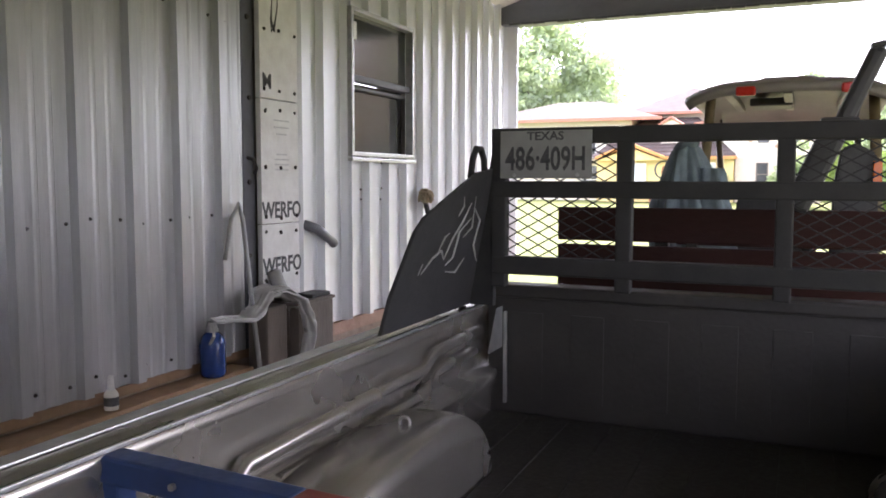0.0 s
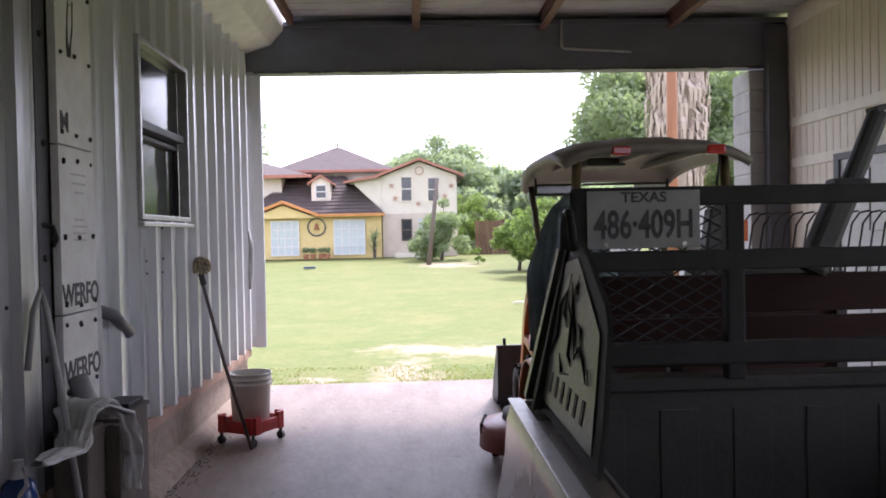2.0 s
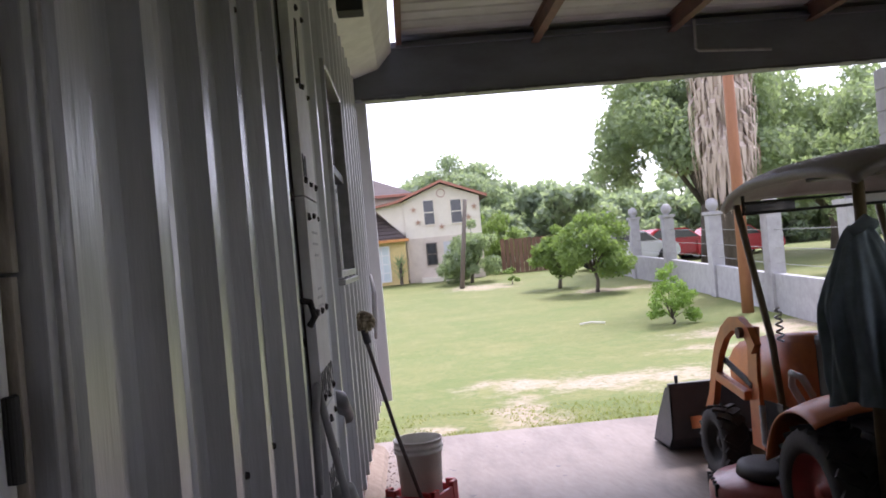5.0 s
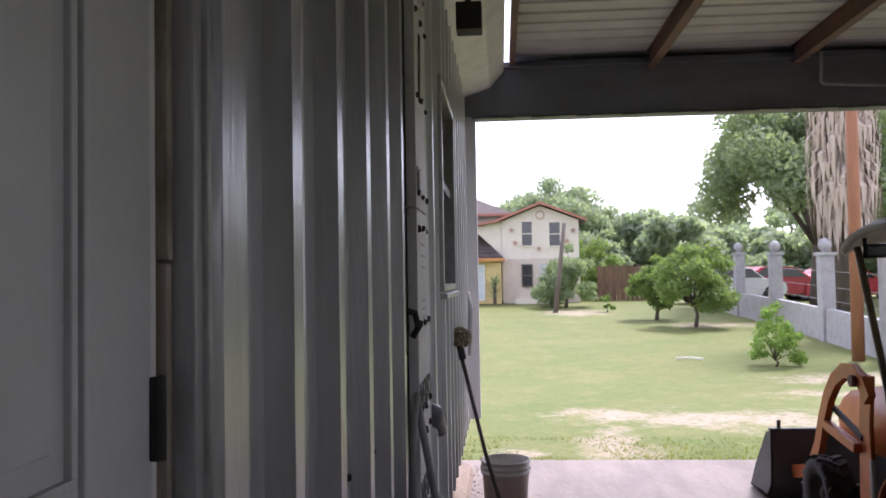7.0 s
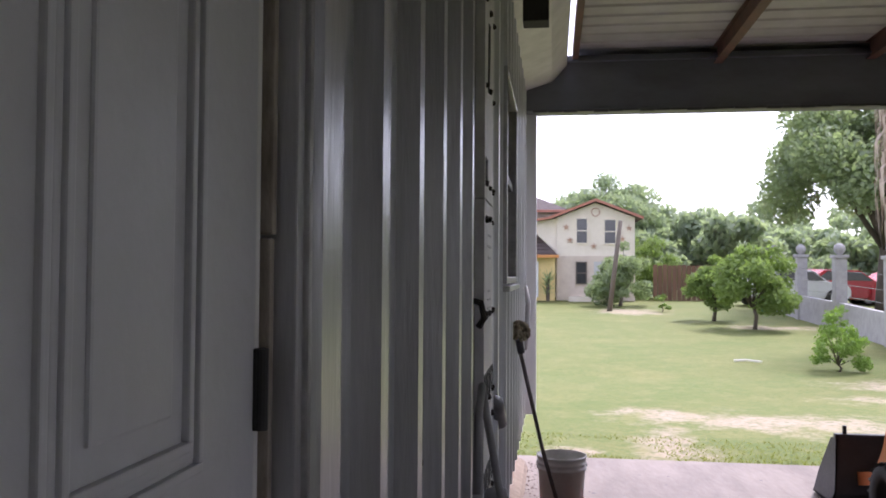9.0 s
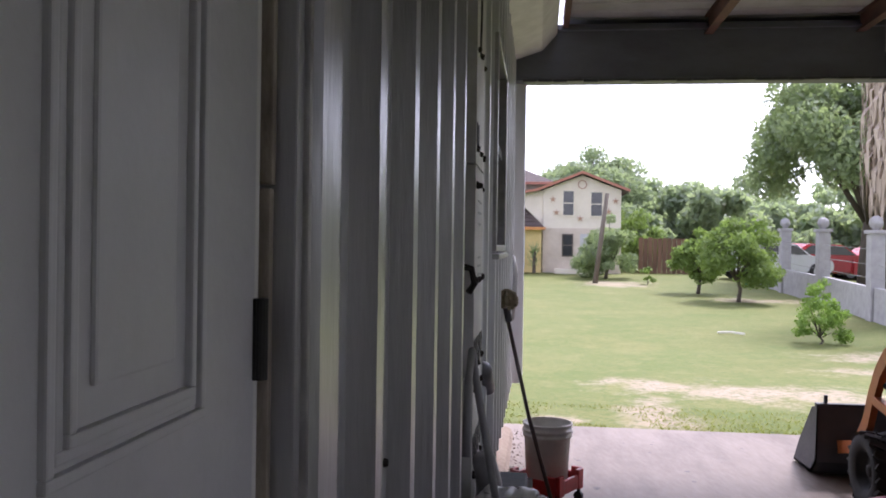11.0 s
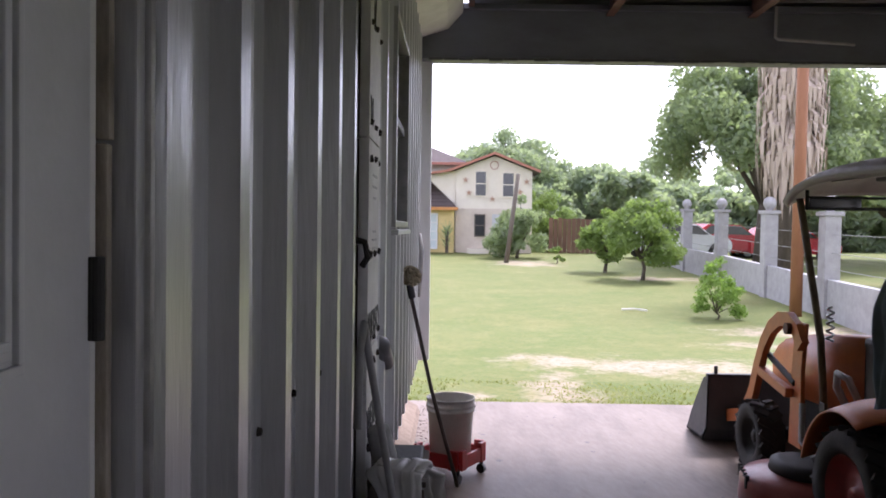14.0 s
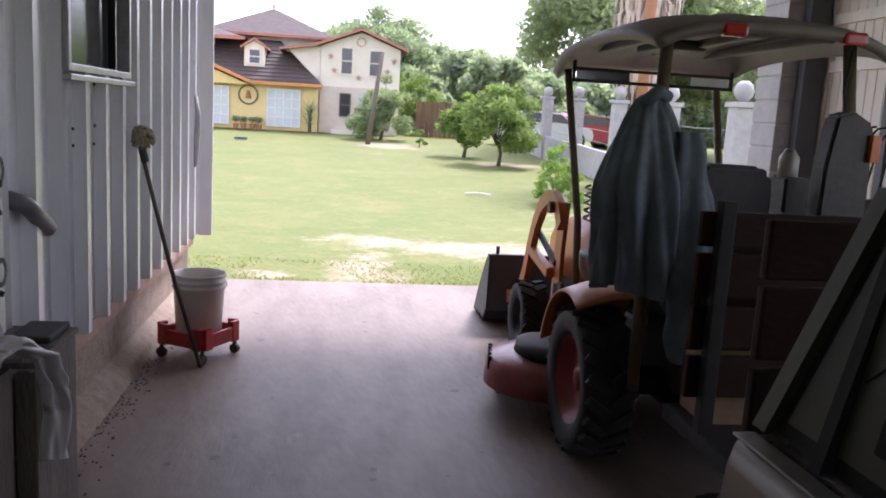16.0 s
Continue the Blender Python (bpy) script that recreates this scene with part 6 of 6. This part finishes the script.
part("lift_lever", tube([(-0.44, 5.5, 0.62), (-0.5, 5.55, 0.78), (-0.52, 5.5, 0.86), (-0.5, 5.42, 0.84), (-0.46, 5.4, 0.74)], 0.02, 8), M_PVC, tc, "grey bent lever", True)
part("hose", tube([(-0.55, 5.85, 0.62), (-0.58, 5.78, 0.42), (-0.56, 5.62, 0.36), (-0.5, 5.45, 0.36)], 0.02, 8), M_PVC, tc, "grey hose", True)
part("chrome_spring", tube([(-0.40 + 0.02 * math.cos(k * 1.2), 5.86 + 0.02 * math.sin(k * 1.2), 0.98 + k * 0.008) for k in range(26)], 0.007, 5), M_ALU, tc, "bright coil spring")

# jacket hung on the canopy post
jk = thing("work_jacket", (-0.55, 4.62, 1.64), "grey-blue work jacket hung from the canopy post", "jacket")


def jacket(u, v):
    a = u * math.tau
    z = 1.635 - v * (0.77 + 0.20 * max(0, math.cos(a - 0.1)) ** 2 + 0.02 * math.sin(3 * a))
    w = 0.045 + 0.14 * min(1, v * 2.3) ** 0.7 + 0.035 * v
    dpt = 0.035 + 0.085 * min(1, v * 2.5)
    fold = (0.022 * math.sin(a * 9 + 2.5 * v) + 0.014 * math.sin(a * 17 - 4 * v)) * min(1, 1.6 * v) + 0.012 * noise.noise(Vector((math.cos(a) * 2, math.sin(a) * 2, v * 5)))
    q = 0.03 * noise.noise(Vector((v * 3, 2.0, 1.0)))
    return (-0.57 + (w + fold) * math.cos(a) + q + 0.04 * v, 4.64 + (dpt + fold) * math.sin(a) - 0.02, z)


part("body", grid(144, 48, jacket), M_JACKET, jk, "", True)


def sleeve(u, v):
    a = u * math.tau
    p = Vector((-0.44 + 0.10 * v, 4.56 - 0.03 * v, 1.50 - 0.90 * v))
    r0 = 0.055 + 0.045 * math.sin(min(1, v * 1.6) * 1.57) + 0.012 * math.sin(a * 5 + v * 5) + 0.008 * math.sin(v * 26 + a)
    return (p.x + r0 * math.cos(a), p.y + r0 * 0.7 * math.sin(a), p.z + 0.02 * math.sin(a * 3) * v)


part("sleeve", grid(48, 48, sleeve), M_JACKET, jk, "hanging sleeve", True)
part("collar", tube([(-0.62, 4.60, 1.60), (-0.57, 4.56, 1.65), (-0.52, 4.60, 1.63)], [0.025, 0.03, 0.025], 10), M_JACKET, jk, "", True)

# upright dark attachment with an amber lamp, cap and wire tines
up = thing("lamp_stand", (0.27, 4.62, 0), "dark upright tool stand with an amber reflector", "tool stand")
part("column", prism([(0.14, 0.95), (0.37, 0.95), (0.35, 1.40), (0.34, 1.57), (0.25, 1.62), (0.18, 1.60), (0.15, 1.40)], "y", 4.56, 4.66, 0.012), M_BLACK_PLASTIC, up)
part("leg", box((0.19, 4.58, 0), (0.29, 4.64, 0.96), 0.006), M_BLACK, up)
part("foot", box((0.09, 4.5, 0), (0.39, 4.72, 0.03), 0.006), M_BLACK, up)
part("reflector", box((0.325, 4.54, 1.42), (0.365, 4.565, 1.53), 0.004), M_LAMP_ORANGE, up, "amber reflector")
part("arm", bar((0.15, 4.6, 1.22), (0.80, 4.55, 1.28), 0.05, 0.06, 0.01), M_BLACK, up)
o = thing("bottle_holder", (0.30, 5.0, 1.1), "black holder with a clear bottle beside the seat", "bottle holder")
part("holder", prism([(0.20, 1.16), (0.33, 1.13), (0.36, 1.32), (0.20, 1.33)], "y", 4.92, 5.06, 0.012), M_BLACK_PLASTIC, o)
part("bottle", lathe([(0.0, 1.32), (0.045, 1.32), (0.045, 1.41), (0.02, 1.45), (0, 1.455)], 16, Matrix.Translation((0.25, 5.0, 0))), M_PLASTIC_WRAP, o, "clear bottle", True)
part("stalk", bar((0.28, 5.0, 0.85), (0.28, 5.0, 1.16), 0.03, 0.03), M_BLACK, o)
part("stalk_foot", bar((0.10, 4.98, 0.86), (0.30, 5.0, 0.86), 0.03, 0.03), M_BLACK, o)
o = thing("hay_rake", (0.75, 4.9, 0), "rack of thin bent wire tines by the wall", "rake")
part("beam", bar((0.40, 4.9, 1.18), (1.35, 4.75, 1.18), 0.05, 0.05, 0.006), M_BLACK, o)
for k in range(16):
    x = 0.43 + k * 0.058
    y = 4.9 - 0.009 * k
    part("tine", tube([(x, y, 1.18), (x + 0.02, y, 1.32), (x + 0.05, y, 1.50), (x + 0.09, y - 0.01, 1.56), (x + 0.14, y - 0.02, 1.57)], 0.0055, 6), M_BLACK, o)
for x in (0.45, 1.3):
    part("leg", box((x, 4.78, 0), (x + 0.05, 4.88, 1.17), 0.005), M_BLACK, o)
o = thing("wall_shelf", (2.1, 5.9, 2.1), "rusty shelf arm with a dark part on it, on the siding", "shelf")
part("board", bar((2.17, 6.1, 2.13), (1.95, 4.6, 2.16), 0.10, 0.03, 0.004), M_RUST_STEEL, o)
part("bracket", bar((2.23, 6.0, 1.85), (2.1, 5.75, 2.11), 0.02, 0.02), M_RUST_STEEL, o)
part("dark_part", box((2.08, 5.9, 2.15), (2.22, 6.08, 2.21), 0.015), M_BLACK, o)

# ---- siding boards ----
me = bpy.data.meshes.new("board")
bm = box((-0.012, 0.004, 0.02), (0.0, 0.112, 3.44), 0.003)
bm.to_mesh(me)
bm.free()
me.materials.append(M_CREAM_PANEL)
for k in range(33):
    b = new("board", me)
    b.parent = siding
    b.location = (RX - 0.006, 4.265 + k * 0.115, 0)
